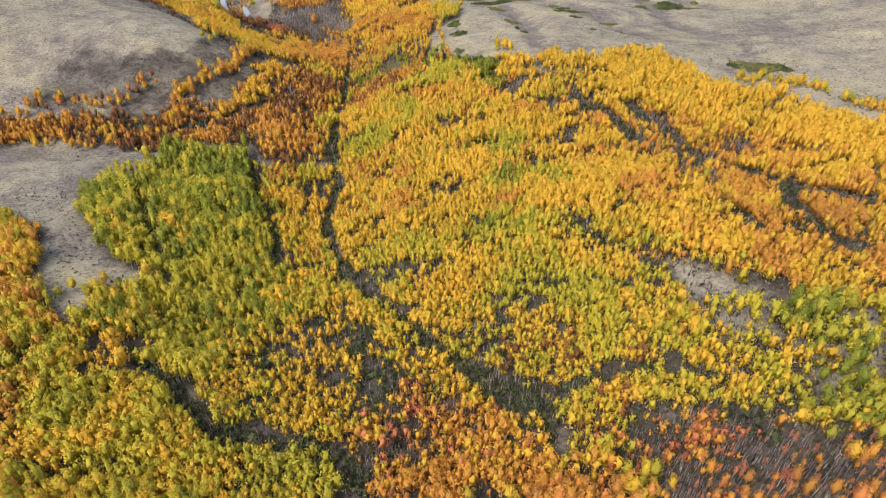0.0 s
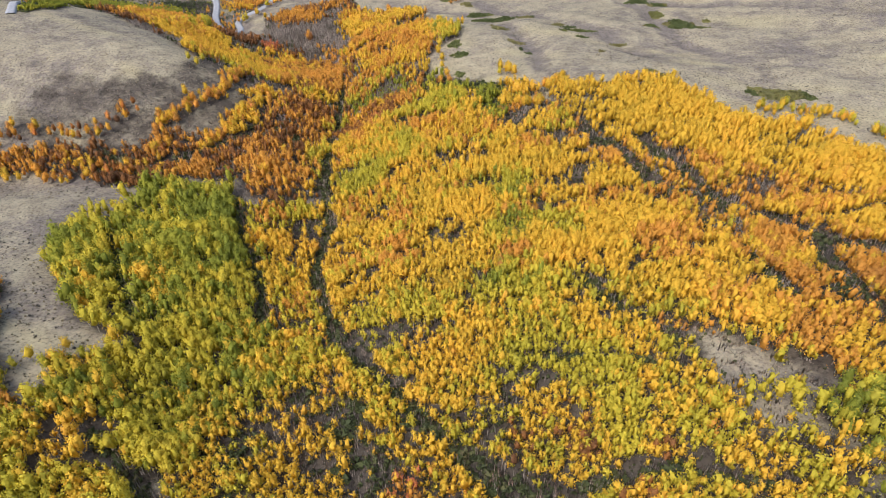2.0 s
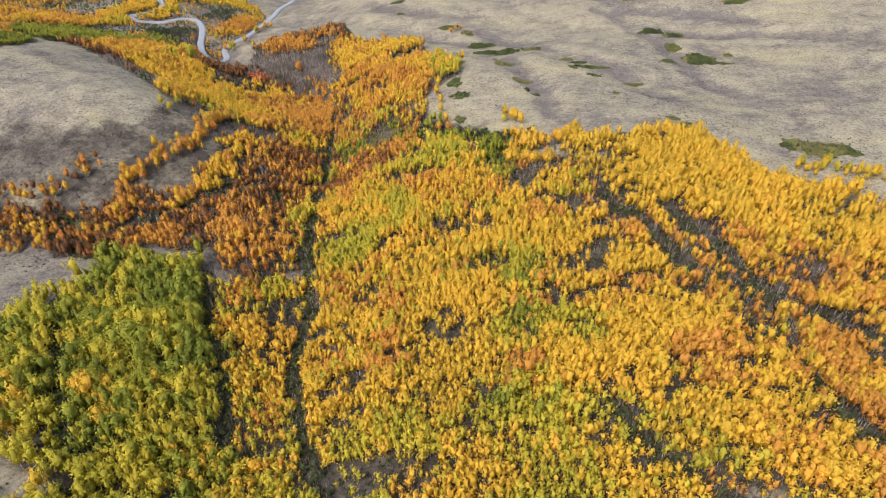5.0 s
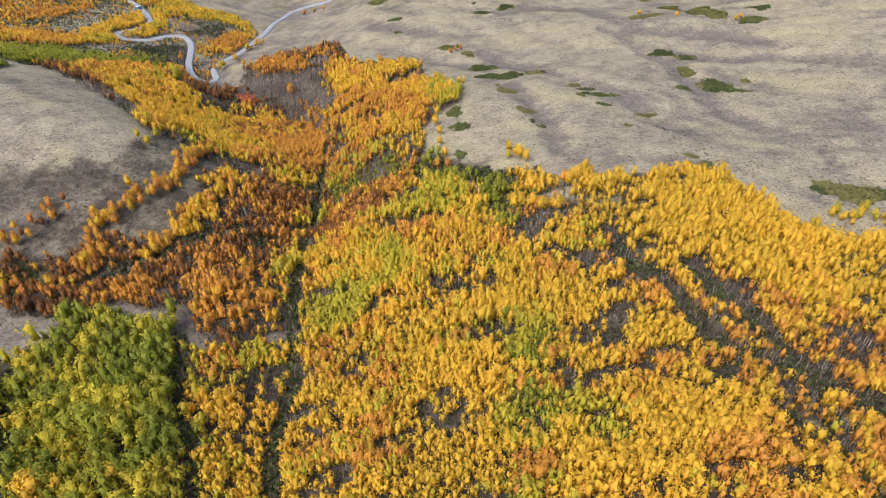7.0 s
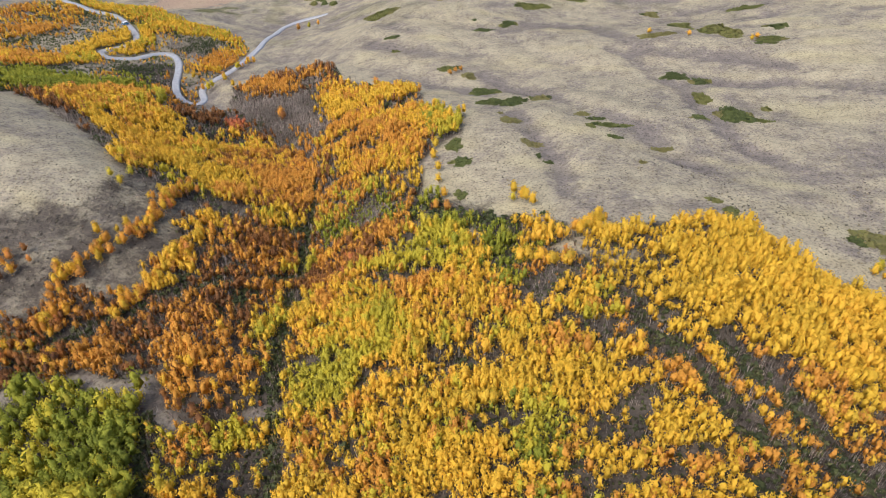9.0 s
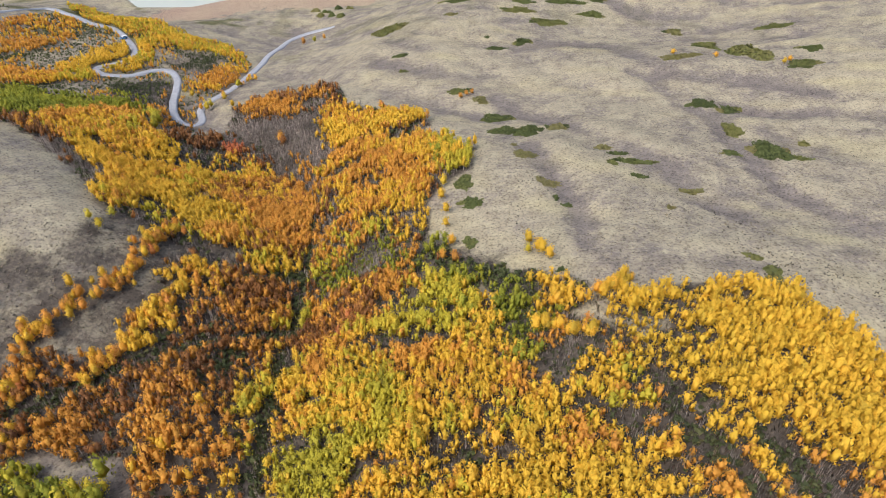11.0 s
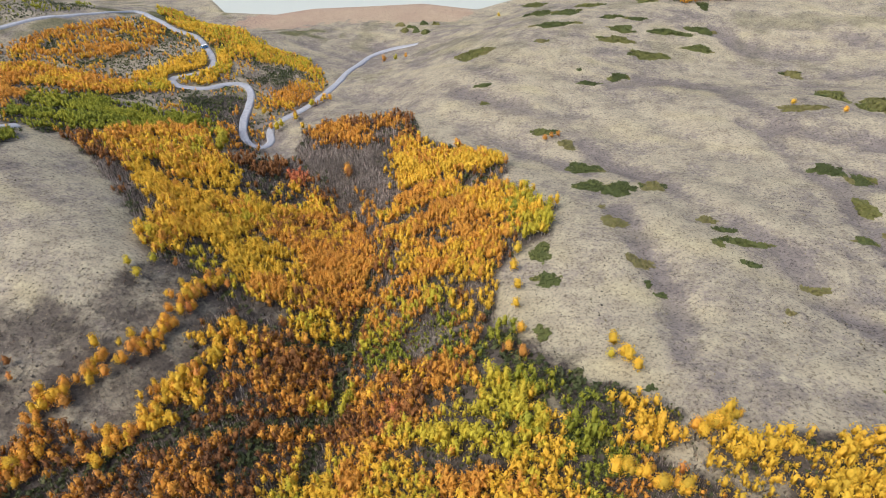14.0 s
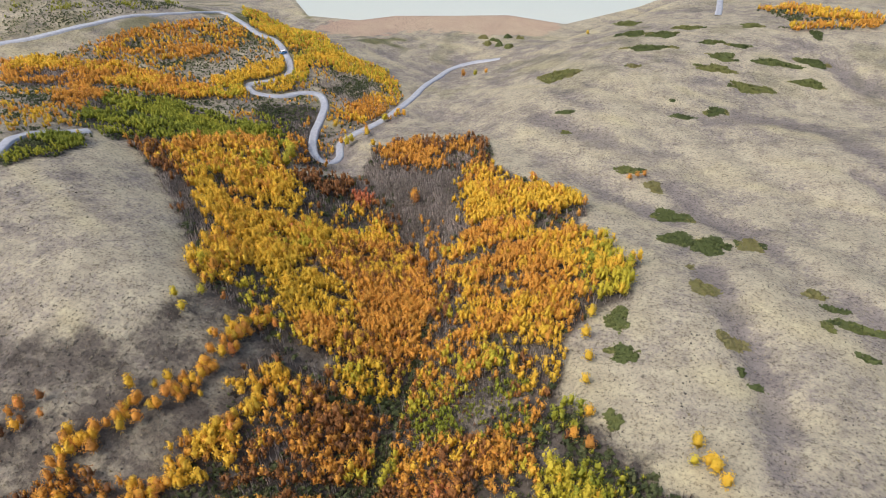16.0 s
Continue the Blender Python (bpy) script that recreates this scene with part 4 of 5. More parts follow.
def sow():
    """The place, kind, size and colour of every tree in the stands."""
    rows = []
    layers = [(i, k, f, s, p) for i, (k, f, s, p) in enumerate(STANDS)]
    for i, (k, f, s, p) in enumerate(STANDS):
        if f < 0.95 and k[0] != "c" and max(q[1] for q in p) < 330:
            leafy = "".join(k[j:j + 2] for j in range(0, len(k), 2) if k[j] != "b")
            layers.append((i, leafy + "s4", 0.16, s * 0.5, p))
    for i, (k, f, s, p) in enumerate(STANDS):
        bare = sum(int(k[j + 1]) for j in range(0, len(k), 2) if k[j] == "b")
        if bare > 3:
            layers.append((i, "b9", 0.08 * bare, s * (0.85 if bare < 6 else 0.6), p))
        if s > 1.02 and f > 0.95:
            # smaller trees close the canopy
            layers.append((i, k, 0.45, s * 0.72, p))
    for i, kinds, full, size, poly in layers:
        p = np.array(poly)
        cell = 1.5 * size
        gx, gy = np.meshgrid(np.arange(p[:, 0].min() - 5, p[:, 0].max() + 5, cell), np.arange(p[:, 1].min() - 5, p[:, 1].max() + 5, cell))
        x, y = gx.ravel(), gy.ravel()
        x, y = x + RNG.uniform(-0.45, 0.45, len(x)) * cell, y + RNG.uniform(-0.45, 0.45, len(y)) * cell
        # the trees of neighbouring stands mingle
        stray = RNG.normal(0, 2.2, (2, len(x)))
        ok = (owner(x + stray[0], y + stray[1]) == i) & (owner(x, y) >= 0)
        x, y = x[ok], y[ok]
        clump = 0.5 + 0.5 * rough(x, y, 9, 31)
        ok = RNG.uniform(0, 1, len(x)) < full * (1 if full > 0.95 else 0.55 + 0.9 * clump)
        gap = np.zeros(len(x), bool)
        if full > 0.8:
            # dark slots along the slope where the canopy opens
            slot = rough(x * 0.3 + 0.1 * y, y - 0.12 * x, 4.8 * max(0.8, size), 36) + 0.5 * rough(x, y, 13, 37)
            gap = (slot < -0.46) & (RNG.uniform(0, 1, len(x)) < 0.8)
        for line, w in BARE_LINES:
            ok &= to_line(x, y, line) > w * (0.65 + 0.6 * rough(x, y, 6, 32))
        ok &= off_roads(x, y) > 1.2
        # the woods end at the foot of the near slope
        ok &= y > 0.52 * (160 - height(x, y))
        x, y, gap = x[ok], y[ok], gap[ok]
        names, share = [kinds[j] for j in range(0, len(kinds), 2)], np.array([float(kinds[j]) for j in range(1, len(kinds), 2)])
        # neighbours tend to be of one kind
        u = 0.5 + 0.3 * rough(x, y, 17, 39) + 0.26 * rough(x, y, 7, 33) + RNG.normal(0, 0.12, len(x))
        rank = np.argsort(np.argsort(u)) / max(1, len(x))
        kind = np.searchsorted(np.cumsum(share) / share.sum(), rank, side="right")
        kind = np.minimum(kind, len(names) - 1)
        tint = np.clip(0.5 + 0.24 * rough(x, y, 13, 34) + 0.16 * rough(x, y, 4.5, 38) + RNG.normal(0, 0.09, len(x)), 0, 1)
        tall = size * 5.0 * RNG.uniform(0.72, 1.18, len(x)) * (1 + 0.24 * rough(x, y, 3.6 * size, 35) + 0.14 * rough(x * 0.5, y, 11, 40))
        # only brush and bare stems stand in the gaps, dark in place of shade
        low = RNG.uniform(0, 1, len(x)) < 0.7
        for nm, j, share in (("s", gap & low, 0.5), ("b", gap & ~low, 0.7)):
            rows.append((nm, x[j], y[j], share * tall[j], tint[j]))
        for k, nm in enumerate(names):
            j = (kind == k) & ~gap
            rows.append((nm, x[j], y[j], tall[j], tint[j]))
    out = {}
    for nm in "gynorksbc":
        sel = [r for r in rows if r[0] == nm]
        if sel:
            out[nm] = [np.concatenate([r[q] for r in sel]) for q in (1, 2, 3, 4)]
    return out


TREES = sow()


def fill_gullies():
    """Dark brush as stand-in shade along the gully bottoms and the gaps between stands."""
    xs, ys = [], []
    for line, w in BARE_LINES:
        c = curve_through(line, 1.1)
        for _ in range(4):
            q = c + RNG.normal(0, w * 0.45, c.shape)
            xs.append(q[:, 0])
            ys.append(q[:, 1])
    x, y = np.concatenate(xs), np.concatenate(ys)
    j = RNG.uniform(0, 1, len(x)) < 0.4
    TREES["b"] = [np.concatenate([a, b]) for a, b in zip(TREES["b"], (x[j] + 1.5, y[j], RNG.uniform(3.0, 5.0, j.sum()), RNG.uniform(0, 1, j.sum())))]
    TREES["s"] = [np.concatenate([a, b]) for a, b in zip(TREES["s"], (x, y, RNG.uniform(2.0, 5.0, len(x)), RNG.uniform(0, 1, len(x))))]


fill_gullies()


# ---- single aspens: each a thing of its own with trunk and crown ----
TREE_WORDS = {"g": "golden-yellow autumn aspen with a pale slender trunk", "y": "yellow-green aspen turning colour, pale slender trunk",
              "n": "still green aspen with a dense leafy crown", "o": "bright orange autumn aspen with a pale trunk",
              "k": "red-orange autumn aspen with thin leaves and pale stem",
              "r": "russet-brown aspen with thinning autumn leaves"}

TREE_NAMES = {"g": "golden_aspen", "y": "yellowing_aspen", "n": "green_aspen", "o": "orange_aspen", "r": "russet_aspen", "k": "red_orange_aspen"}


def aspen(kind, seed):
    """An aspen 1 m high at the origin: trunk with limbs, and crown."""
    tree = tagged(new(TREE_NAMES[kind]), TREE_WORDS[kind] + " on the hillside", "aspen tree", COLOUR[kind] + " aspens")
    v, f, n = trunk_shape(seed, 0.84, 0.017, 4, 3)
    part_mesh("trunk", mesh_of("trunk", v, f, [BARK], normals=n), tree)
    v, f, n = full_crown(seed, 190, 0.031, 0.22, 0.195, 4, 7) if kind != "k" else crown_shape(seed, 120, 0.022, 0.3, 0.11, 9)
    part_mesh("crown", mesh_of("crown", v, f, [MAT_LEAF_ONE[kind]], smooth_faces=True, normals=n), tree, COLOUR[kind] + " leaves")
    return tree


PATTERN = {k: [aspen(k, 60 + 10 * i + ord(k)) for i in range(4)] for k in "gynork"}
UNUSED = {(k, i) for k in PATTERN for i in range(4)}


def plant(kind, x, y, tall, wide=1.0):
    i = int(RNG.integers(0, 4))
    m = Matrix.Translation((x, y, float(height(x, y)) - 0.05)) @ Matrix.Rotation(RNG.uniform(0, 6.28), 4, "Z") @ Matrix.Diagonal((tall * wide, tall * wide, tall, 1))
    if (kind, i) in UNUSED:
        UNUSED.discard((kind, i))
        PATTERN[kind][i].matrix_basis = m
        return PATTERN[kind][i]
    s = PATTERN[kind][i].scale
    return copy_thing(PATTERN[kind][i], m @ Matrix.Diagonal((1 / s.x, 1 / s.y, 1 / s.z, 1)))


# the trees of the nearest stretch of the woods
SINGLE = {"g": 95, "y": 230, "n": 260, "o": 165, "r": 240, "k": 150}
for kind in "gynork":
    x, y, tall, tint = TREES[kind]
    near = np.argsort(y)[:SINGLE[kind]]
    for j in near:
        plant(kind, x[j], y[j], tall[j], RNG.uniform(0.8, 1.12))
    keep = np.setdiff1d(np.arange(len(x)), near)
    TREES[kind] = [q[keep] for q in TREES[kind]]

# ---- the rest of the woods ----
for kind, (x, y, tall, tint) in TREES.items():
    z = height(x, y) - 0.05
    wide = RNG.uniform(0.84, 1.2, len(x))
    if kind == "b":
        me = many("bare_aspen_stand", [TWIG], BARE, x, y, z, tall * 0.75, wide, tint)
        tagged(new("bare_aspen_stand", me), "leafless grey aspen stems standing in thickets", "bare trees", kind="stuff")
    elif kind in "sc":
        # real brush, plus the dark brush added for shade in gullies and gaps
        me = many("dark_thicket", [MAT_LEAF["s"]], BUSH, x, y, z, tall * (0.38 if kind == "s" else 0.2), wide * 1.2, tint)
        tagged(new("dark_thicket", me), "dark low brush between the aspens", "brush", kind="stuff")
    else:
        for far, shapes in ((0, NEAR), (1, MID), (2, FAR), (3, SAPLING)):
            zone = np.where(tall < 2.6, 3, np.where(y > 400, 2, np.where(tall > 5.6, 0, 1))) == far
            me = many("aspen_stand", [MAT_LEAF[kind], BARK], shapes, x[zone], y[zone], z[zone], tall[zone], wide[zone], tint[zone])
            if me:
                tagged(new("aspen_stand", me), "dense stand of " + COLOUR[kind] + " autumn aspens with pale trunks", "aspens", kind="stuff")


# ---- brush under and between the trees ----
def brush():
    shapes = []
    for i in range(5):
        r = np.random.default_rng(200 + i)
        v = []
        for _ in range(8):
            a, l = r.uniform(0, 2 * math.pi), r.uniform(0.5, 1.0)
            e = np.array([math.cos(a) * 0.45 * r.uniform(0.2, 1), math.sin(a) * 0.45 * r.uniform(0.2, 1), l])
            o = np.array([*(r.normal(size=2) * 0.2), 0])
            w = np.array([-math.sin(a), math.cos(a), 0]) * 0.045
            v += [o - w, o + w, o + e]
        v = np.array(v)
        out = v * (1, 1, 0.3) + (0, 0, 0.4)
        shapes.append((v, np.arange(24).reshape(8, 3), out / np.linalg.norm(out, axis=1)[:, None], np.zeros(8)))
    n = 62000
    x, y = RNG.uniform(-190, 160, n), RNG.uniform(40, 480, n)
    own = owner(x, y)
    sparse = np.array([0.2 if s[1] > 0.95 else 1.0 for s in STANDS] + [0.0])
    slope = np.zeros(n, bool)
    for p in BRUSH_SLOPES:
        slope |= inside(x, y, p)
    ok = (RNG.uniform(0, 1, n) < np.maximum(sparse[own], slope * 0.8)) & (off_roads(x, y) > 0.5)
    x, y = x[ok], y[ok]
    me = many("undergrowth", [TWIG], shapes, x, y, height(x, y), RNG.uniform(0.5, 1.7, len(x)) * np.where(own[ok] < 0, 0.5, 1.0), RNG.uniform(0.8, 1.6, len(x)), RNG.uniform(0, 1, len(x)))
    tagged(new("undergrowth", me), "grey-brown leafless brush and dry weeds under the aspens", "brush", kind="stuff")


brush()


# ---- aspens that stand alone or in rows on the open slopes ----
for kind, x, y, tall in (
        ("g", 25.9, 299.1, 5.5), ("g", 29.4, 292.9, 6.5), ("g", 31.1, 289.3, 5.5), ("y", 25.2, 294.3, 4.0), ("g", 28.2, 294.5, 5.5), ("g", -0.5, 325.3, 5.0),
        ("g", -0.3, 317.2, 4.5), ("g", 1.7, 306.3, 5.0), ("y", -1.6, 342.7, 5.5), ("g", -2.2, 334.0, 5.5), ("o", -108.2, 598.4, 6.0), ("y", -131.9, 511.8, 5.5),
        ("g", -122.9, 520.4, 5.0), ("g", -133.8, 490.7, 6.0), ("o", -93, 599, 4.5), ("y", -100, 597, 5.0), ("y", -153.5, 442.0, 8.0), ("y", -155.5, 447.0, 8.0),
        ("y", -141.4, 480.6, 7.0), ("y", -140.0, 484.0, 6.0), ("y", -117.5, 310.0, 4.5), ("y", -112.9, 306.6, 4.5), ("y", -113.2, 316.3, 4.5), ("o", -1.0, 299.0, 5.0),
        ("o", 3.0, 296.0, 5.5), ("o", -86.0, 430.0, 7.5), ("r", -84.5, 427.0, 7.0), ("y", -97, 124, 4.5), ("y", -99, 121, 4.0), ("g", -91, 129, 4.5),
        ("y", -157.8, 450.3, 8), ("y", -150.4, 432.8, 8.5), ("g", -124.9, 477.1, 5), ("o", -145.5, 482.3, 5), ("g", -154.2, 494.9, 5.5), ("g", -131.2, 513.6, 5), ("o", -135.3, 494.2, 5.5), ("y", -152.7, 442.8, 8)):
    plant(kind, x, y, tall, 1.25)


def row(pts, kinds, gap, tall, spread):
    """Aspens along a line, in loose clumps."""
    for px, py in curve_through(pts, gap):
        if rough(px, py, 11, 41) < -0.7:
            continue
        for _ in range(int(RNG.integers(2, 5))):
            plant(kinds[int(RNG.integers(0, len(kinds)))], px + RNG.normal(0, spread), py + RNG.normal(0, spread), tall * RNG.uniform(0.45, 0.85), RNG.uniform(0.95, 1.25))


row([(-115, 244), (-112, 252), (-116, 258), (-115, 264), (-110, 269), (-106, 277), (-101, 281), (-98, 288), (-97, 296), (-97, 309), (-95, 318)], "ggogoo", 1.9, 7.0, 1.9)
row([(-99, 251), (-97, 256), (-92, 262), (-90, 271), (-85, 278), (-84, 286), (-82, 293), (-78, 300)], "ggogg", 2.2, 6.8, 2.0)
row([(121, 247), (136, 245), (147, 236), (155, 218), (160, 205)], "ggyg", 2.2, 6.0, 1.5)
row([(-200, 228), (-178, 244), (-162, 250), (-144, 252), (-134, 260), (-129, 267)], "oogr", 3.5, 6.5, 2.2)
row([(-200, 226), (-175, 229), (-158, 231), (-136, 232), (-124, 239), (-105, 233)], "oogg", 3.5, 6.5, 2.4)
row([(46, 272), (50, 275), (44, 270)], "g", 3.0, 7.5, 1.0)
row([(25, 258), (31, 257), (36, 255)], "g", 2.5, 7.5, 1.0)


# ---- low green shrub mats on the open hills ----
MAT_SHRUB = leaf_material("shrub_mat_leaves", ((0.0, (0.06, 0.078, 0.03)), (0.45, (0.10, 0.12, 0.04)), (0.75, (0.165, 0.165, 0.055)), (1.0, (0.21, 0.18, 0.085))), True, 0.2)


def shrub_mat(x, y, rx, ry, seed, tall=0.9):
    """A low evergreen mat with an uneven outline: leaf sprays over a dark cushion that follows the ground."""
    r = np.random.default_rng(seed)
    rings, spokes = (6, 24) if rx > 2.5 else (3, 14)
    a = np.arange(spokes) * 2 * math.pi / spokes
    edge = 1 + 0.28 * np.sin(a * 2 + r.uniform(0, 6)) * r.uniform(0.3, 1) + 0.2 * np.sin(a * 3 + r.uniform(0, 6)) + 0.13 * np.sin(a * 7 + r.uniform(0, 6))

    def top(u, v):
        f = np.hypot(u / rx, v / ry)
        e = np.interp(np.arctan2(v / ry, u / rx) % (2 * math.pi), np.r_[a, 2 * math.pi], np.r_[edge, edge[0]])
        return tall * np.clip(1 - (f / e) ** 3, 0, 1) * (0.55 + 0.5 * rough(u + seed * 31, v, 2.4, 51)) - 0.08
    u, v = [np.zeros(1)], [np.zeros(1)]
    for k in range(1, rings + 1):
        u.append(rx * edge * k / rings * np.cos(a))
        v.append(ry * edge * k / rings * np.sin(a))
    u, v = np.concatenate(u), np.concatenate(v)
    z0 = float(height(x, y))
    verts = np.stack([u, v, height(x + u, y + v) + top(u, v) - z0], 1)
    faces = []
    for s in range(spokes):
        n = (s + 1) % spokes
        faces.append((0, 1 + s, 1 + n, 1 + n))
        faces += [(1 + (k - 1) * spokes + s, 1 + k * spokes + s, 1 + k * spokes + n, 1 + (k - 1) * spokes + n) for k in range(1, rings)]
    tri = [f[:3] for f in faces if f[2] == f[3]]
    quad = [f for f in faces if f[2] != f[3]]
    faces = [(p[0], p[1], p[2]) for p in tri] + [t for q in quad for t in ((q[0], q[1], q[2]), (q[0], q[2], q[3]))]
    # leaf sprays
    count = int(min(420, 3.0 * rx * ry * 3.1))
    rad, ang = np.sqrt(r.uniform(0, 1, count)), r.uniform(0, 2 * math.pi, count)
    e = np.interp(ang, np.r_[a, 2 * math.pi], np.r_[edge, edge[0]])
    pu, pv = rx * e * rad * np.cos(ang), ry * e * rad * np.sin(ang)
    pz = height(x + pu, y + pv) + top(pu, pv) - z0 + r.uniform(0, 0.22, count)
    leaf = 0.85 * math.sqrt(rx * ry * 3.1 / count)
    p = np.stack([pu, pv, pz], 1)
    nrm = r.normal(size=(count, 3)) * 0.5 + np.array([0, 0, 1])
    nrm /= np.linalg.norm(nrm, axis=1)[:, None]
    t = np.cross(nrm, r.normal(size=(count, 3)))
    t /= np.linalg.norm(t, axis=1)[:, None]
    b = np.cross(nrm, t)
    q = leaf * r.uniform(0.6, 1.2, count)[:, None]
    lv = np.stack([p - t * q, p - b * q + nrm * q * 0.3, p + t * q, p + b * q], 1).reshape(-1, 3)
    k = len(verts) + 4 * np.arange(count)
    lf = np.concatenate([np.stack([k, k + 1, k + 2], 1), np.stack([k, k + 2, k + 3], 1)])
    me = mesh_of("shrub_mat", np.vstack([verts, lv]), np.vstack([np.array(faces), lf]), [MAT_SHRUB])
    ob = new("shrub_mat", me)
    ob.location = (x, y, z0)
    return tagged(ob, "low dark green shrub mat with an uneven outline on dry grass", "shrub", "shrub mats on the open hills")


MATS = []


def mats(*rows):
    for x, y, rx, ry in rows:
        MATS.append((x, y, rx, ry))
        big = rx > 4.5
        shrub_mat(x, y, rx * (0.82 if big else 1), ry * (0.82 if big else 1), len(MATS), 0.9 if rx < 6 else 1.2)
        r = random.Random(len(MATS))
        for k in range(2 if big else 0):
            a, q = 3.14 * k + r.uniform(-0.6, 0.6), r.uniform(0.16, 0.38)
            shrub_mat(x + 0.85 * rx * math.cos(a), y + 0.85 * ry * math.sin(a), rx * q, ry * q * r.uniform(0.8, 1.3), 300 + 7 * len(MATS) + k, 0.7)


mats((134, 262, 11.5, 9), (91, 275, 2.1, 2.6), (-127, 240, 8, 5), (18, 268, 6, 4), (25, 262, 4, 4))
mats((4, 453, 6.6, 3.3), (15, 441, 4.0, 4.5), (22, 420, 7.9, 7.1), (24, 400, 8.1, 7.0), (34, 396, 7.4, 9.4), (48, 401, 4.8, 9.5), (30, 363, 3.8, 5.2), (27, 378, 1.5, 1.9), (6, 343, 3.8, 5.3), (9, 329, 5.0, 3.8), (8, 306, 2.3, 3.2), (62, 370, 3.7, 2.8))
mats((66, 363, 3.6, 2.2), (71, 355, 8.2, 3.6), (70, 341, 3.2, 2.1), (62, 352, 2.4, 2.7), (37, 340, 4.5, 3.8), (38, 328, 1.2, 1.8), (42, 324, 2.3, 1.5), (-42, 559, 10.5, 12.8), (-1, 563, 4.8, 3.9), (5, 595, 16.0, 6.2), (47, 587, 10.0, 6.2), (43, 571, 11.0, 5.9))
mats((61, 556, 12.3, 7.6), (91, 570, 10.8, 4.9), (76, 589, 13.9, 5.1), (96, 596, 9.4, 6.4), (42, 521, 5.9, 5.6), (21, 527, 1.7, 1.5), (-30, 505, 4.5, 2.2), (27, 512, 6.6, 2.7), (13, 627, 10.0, 12.6), (30, 645, 10.0, 8.8), (-4, 636, 10.8, 7.9), (42, 610, 7.9, 4.4))
mats((57, 606, 7.8, 3.2), (102, 634, 3.9, 7.6), (67, 647, 6.8, 8.4), (-10, 684, 9.8, 10.1), (-27, 486, 2.7, 2.1), (119, 386, 3.6, 6.6), (126, 363, 6.9, 12.8), (135, 356, 2.9, 3.8), (142, 371, 2.8, 1.8), (110, 362, 4.6, 3.0), (117, 418, 6.9, 5.8), (127, 412, 5.2, 7.5))
mats((86, 332, 4.1, 2.4), (75, 318, 2.1, 1.1), (144, 500, 7.3, 16.1), (159, 480, 9.3, 20.1), (121, 475, 10.1, 6.2), (186, 472, 5.4, 6.8), (175, 451, 7.7, 6.9), (191, 527, 10.0, 6.8), (138, 544, 6.2, 6.5), (90, 287, 2.9, 2.0), (92, 278, 2.4, 4.5), (34, 284, 1.4, 1.3))
# small bushes on the flat above the lake
for ex, ey in ((-115.3, 682.7), (-108.6, 669.3), (-99.1, 667.4), (-96.4, 686.9), (-87.1, 687.3), (-90.7, 661.2), (-104.1, 677.6)):
    shrub_mat(ex, ey, 3.4, 3.0, int(ex * 7) % 900 + 50, 3.4)
for ex, ey in ((138.2, 469.7), (118.9, 480.1), (169.1, 454.9), (166, 453.2), (-34.7, 658.8)):
    plant("g", ex, ey, 3.6, 1.6)
for ex, ey in ((5.2, 445.9), (8, 447.6), (10.9, 448.9)):
    plant("o", ex, ey, 3.2, 1.8)

# ---- sagebrush tufts on the open slopes ----


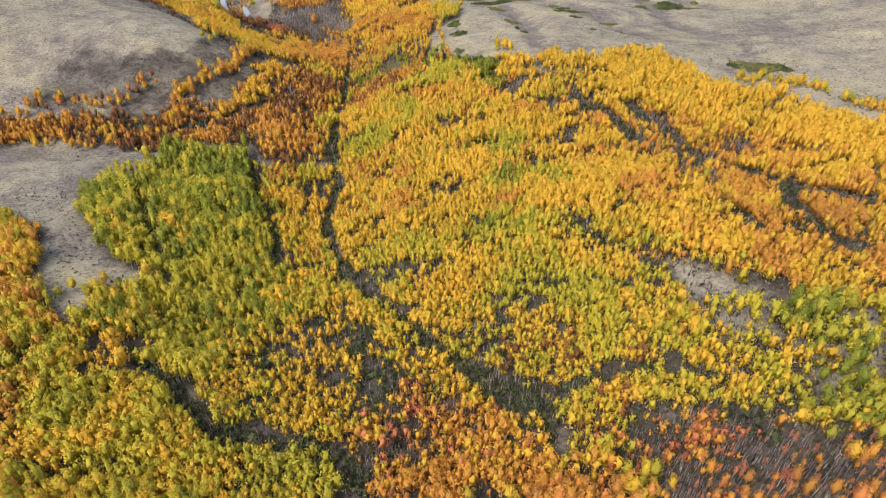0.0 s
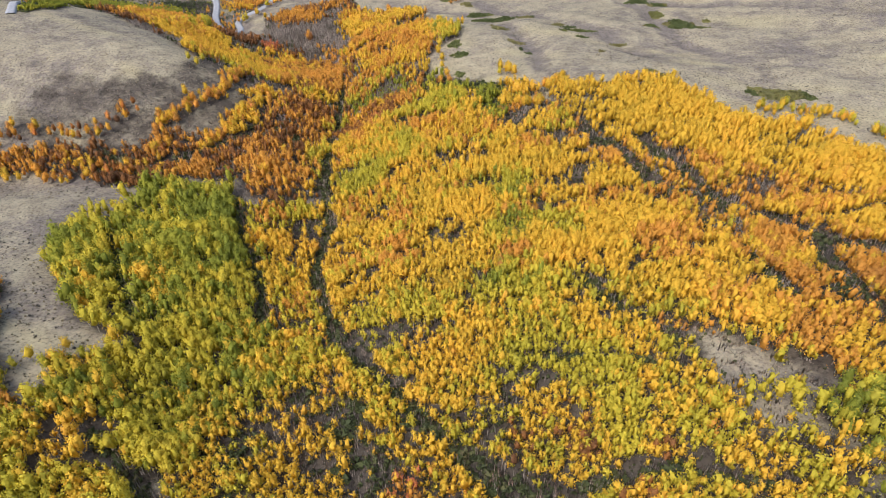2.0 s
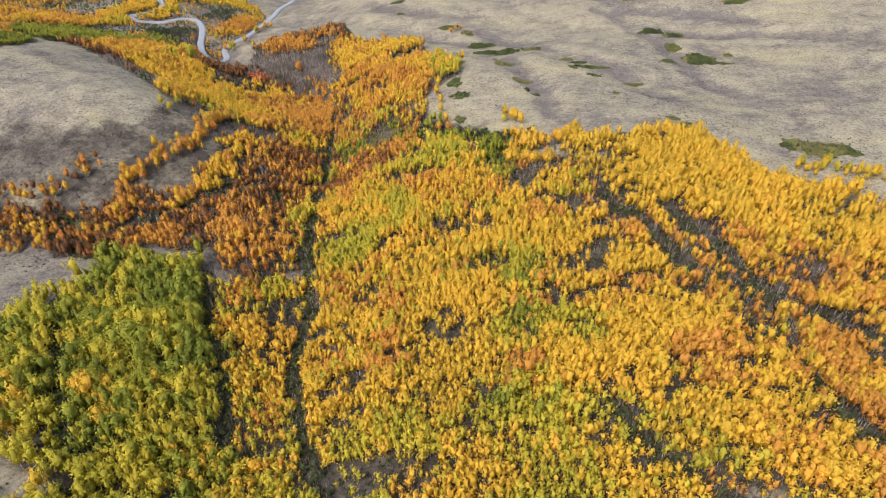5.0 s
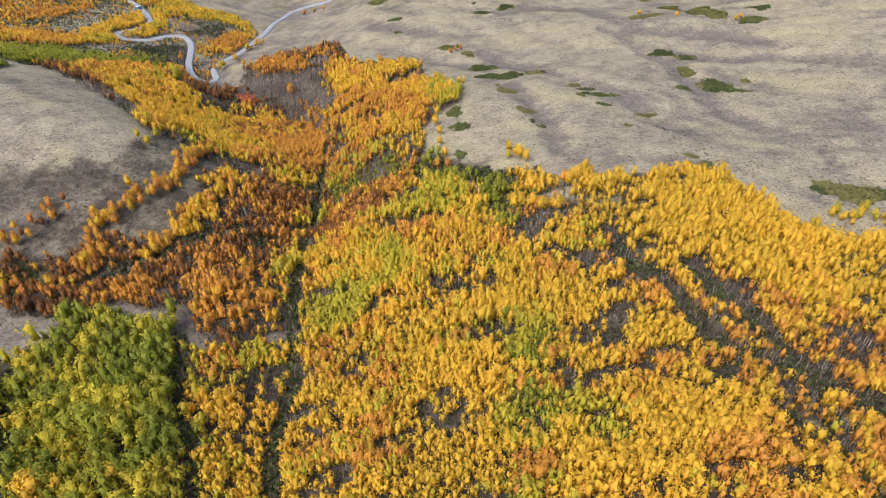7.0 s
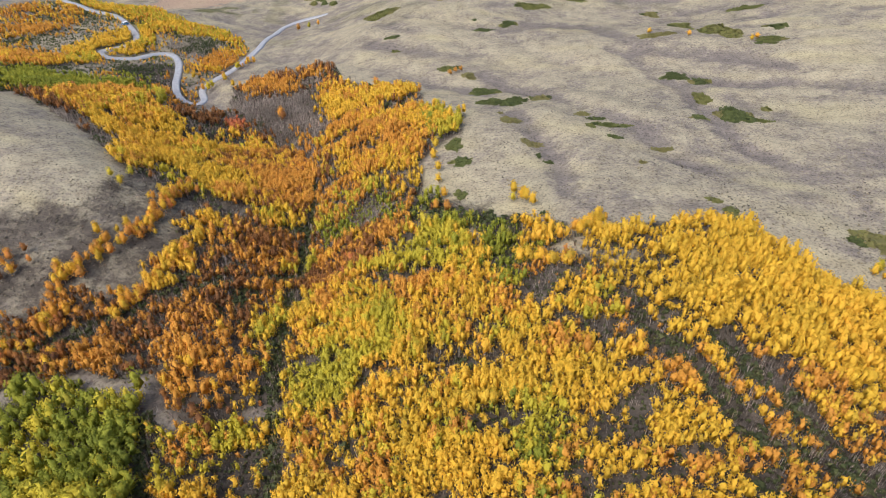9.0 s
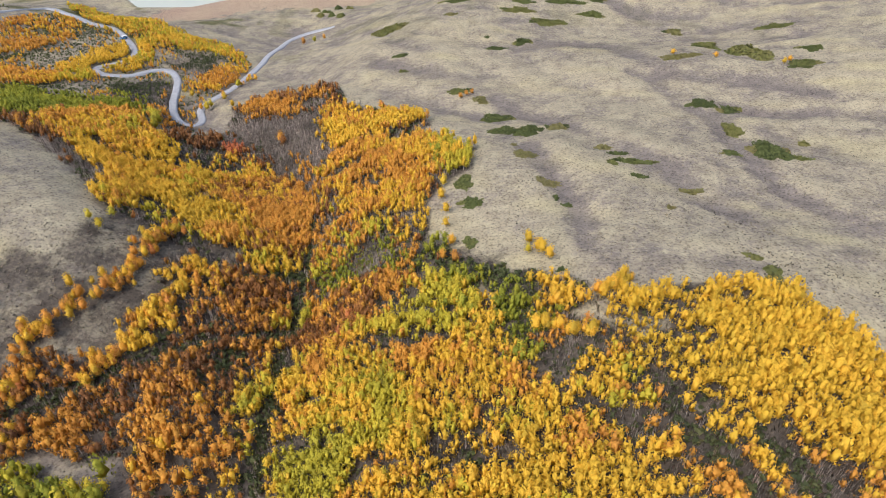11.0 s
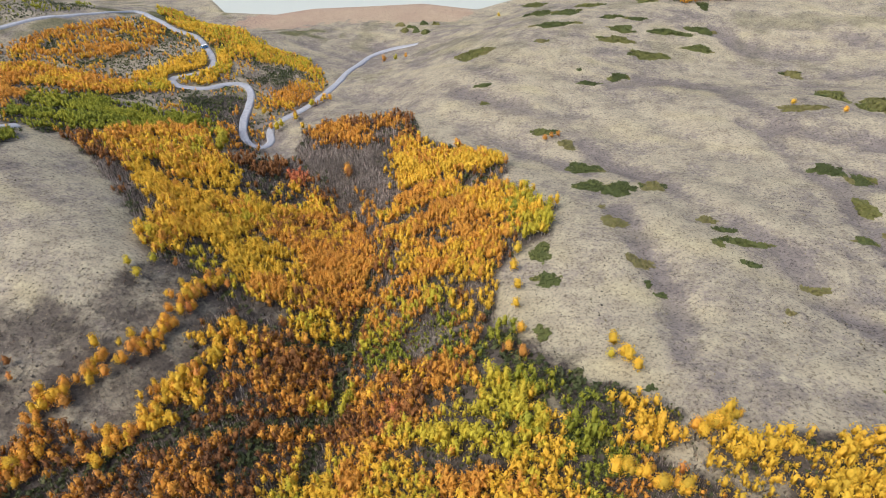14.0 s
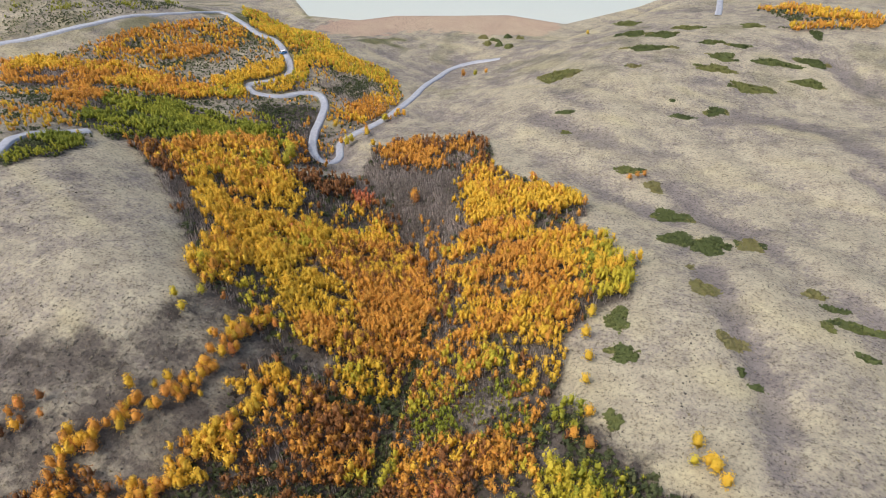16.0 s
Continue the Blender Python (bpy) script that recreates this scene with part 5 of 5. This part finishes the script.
def tufts():
    n = 120000
    x, y = RNG.uniform(-260, 240, n), 60 + 480 * RNG.uniform(0, 1, n) ** 1.2
    ok = (owner(x, y) < 0) & (RNG.uniform(0, 1, n) < 0.3 + 0.6 * sage_and_shade_at(x, y))
    x, y = x[ok], y[ok]
    ok = off_roads(x, y) > 0.5
    x, y = x[ok], y[ok]
    shapes = [(*crown_shape(80 + i, 5, 0.5, 0.0, 0.5, 2), np.zeros(5)) for i in range(5)]
    size = RNG.uniform(0.16, 0.5, len(x)) * np.interp(y, (250, 420), (1.0, 0.7)) * (1 + 0.35 * rough(x, y, 23, 63))
    me = many("sagebrush", [SAGE], shapes, x, y, height(x, y), size, RNG.uniform(0.9, 1.5, len(x)), RNG.uniform(0, 1, len(x)))
    tagged(new("sagebrush", me), "scattered grey-brown sagebrush tufts on dry grass", "sagebrush", kind="stuff")


tufts()


# ---- a van on the road ----
def rounded_box(lo, hi, bevel):
    bm = bmesh.new()
    bmesh.ops.create_cube(bm, size=1)
    c, s = [(a + b) / 2 for a, b in zip(lo, hi)], [b - a for a, b in zip(lo, hi)]
    bmesh.ops.scale(bm, vec=s, verts=bm.verts)
    bmesh.ops.translate(bm, vec=c, verts=bm.verts)
    bmesh.ops.bevel(bm, geom=bm.edges[:], offset=bevel, segments=2, affect="EDGES")
    return bm


def van(x, y, heading):
    car = tagged(new("van"), "white and blue van standing on the gravel road", "van")
    white, blue, glass = plain("van_paint", (0.75, 0.78, 0.8), 0.3), plain("van_blue", (0.08, 0.25, 0.5), 0.3), plain("van_glass", (0.02, 0.03, 0.04), 0.08)
    body = part("body", rounded_box((-1.0, -2.4, 0.35), (1.0, 2.4, 1.25), 0.15), blue, car)
    part("bumper", rounded_box((-0.95, 2.36, 0.35), (0.95, 2.5, 0.6), 0.05), glass, body)
    part("roof_cabin", rounded_box((-0.92, -2.3, 1.2), (0.92, 1.5, 2.1), 0.2), white, car, "white upper body")
    part("windscreen", rounded_box((-0.8, 1.46, 1.3), (0.8, 1.54, 1.95), 0.03), glass, car)
    for side in (-1, 1):
        part("side_window", rounded_box((side * 0.92 - 0.02, -1.6, 1.4), (side * 0.92 + 0.02, 1.1, 1.9), 0.01), glass, car)
        for ly in (-1.5, 1.5):
            bm = bmesh.new()
            bmesh.ops.create_cone(bm, cap_ends=True, segments=14, radius1=0.36, radius2=0.36, depth=0.24, matrix=Matrix.Translation((side * 0.9, ly, 0.36)) @ Matrix.Rotation(math.pi / 2, 4, "Y"))
            part("wheel", bm, plain("tyre", (0.02, 0.02, 0.02), 0.9), car)
    car.matrix_basis = Matrix.Translation((x, y, float(height(x, y)) + 0.72)) @ Matrix.Rotation(heading, 4, "Z")
    return car
van(-222.5, 566.5, math.atan2(14, 9) - math.pi / 2 + math.pi)
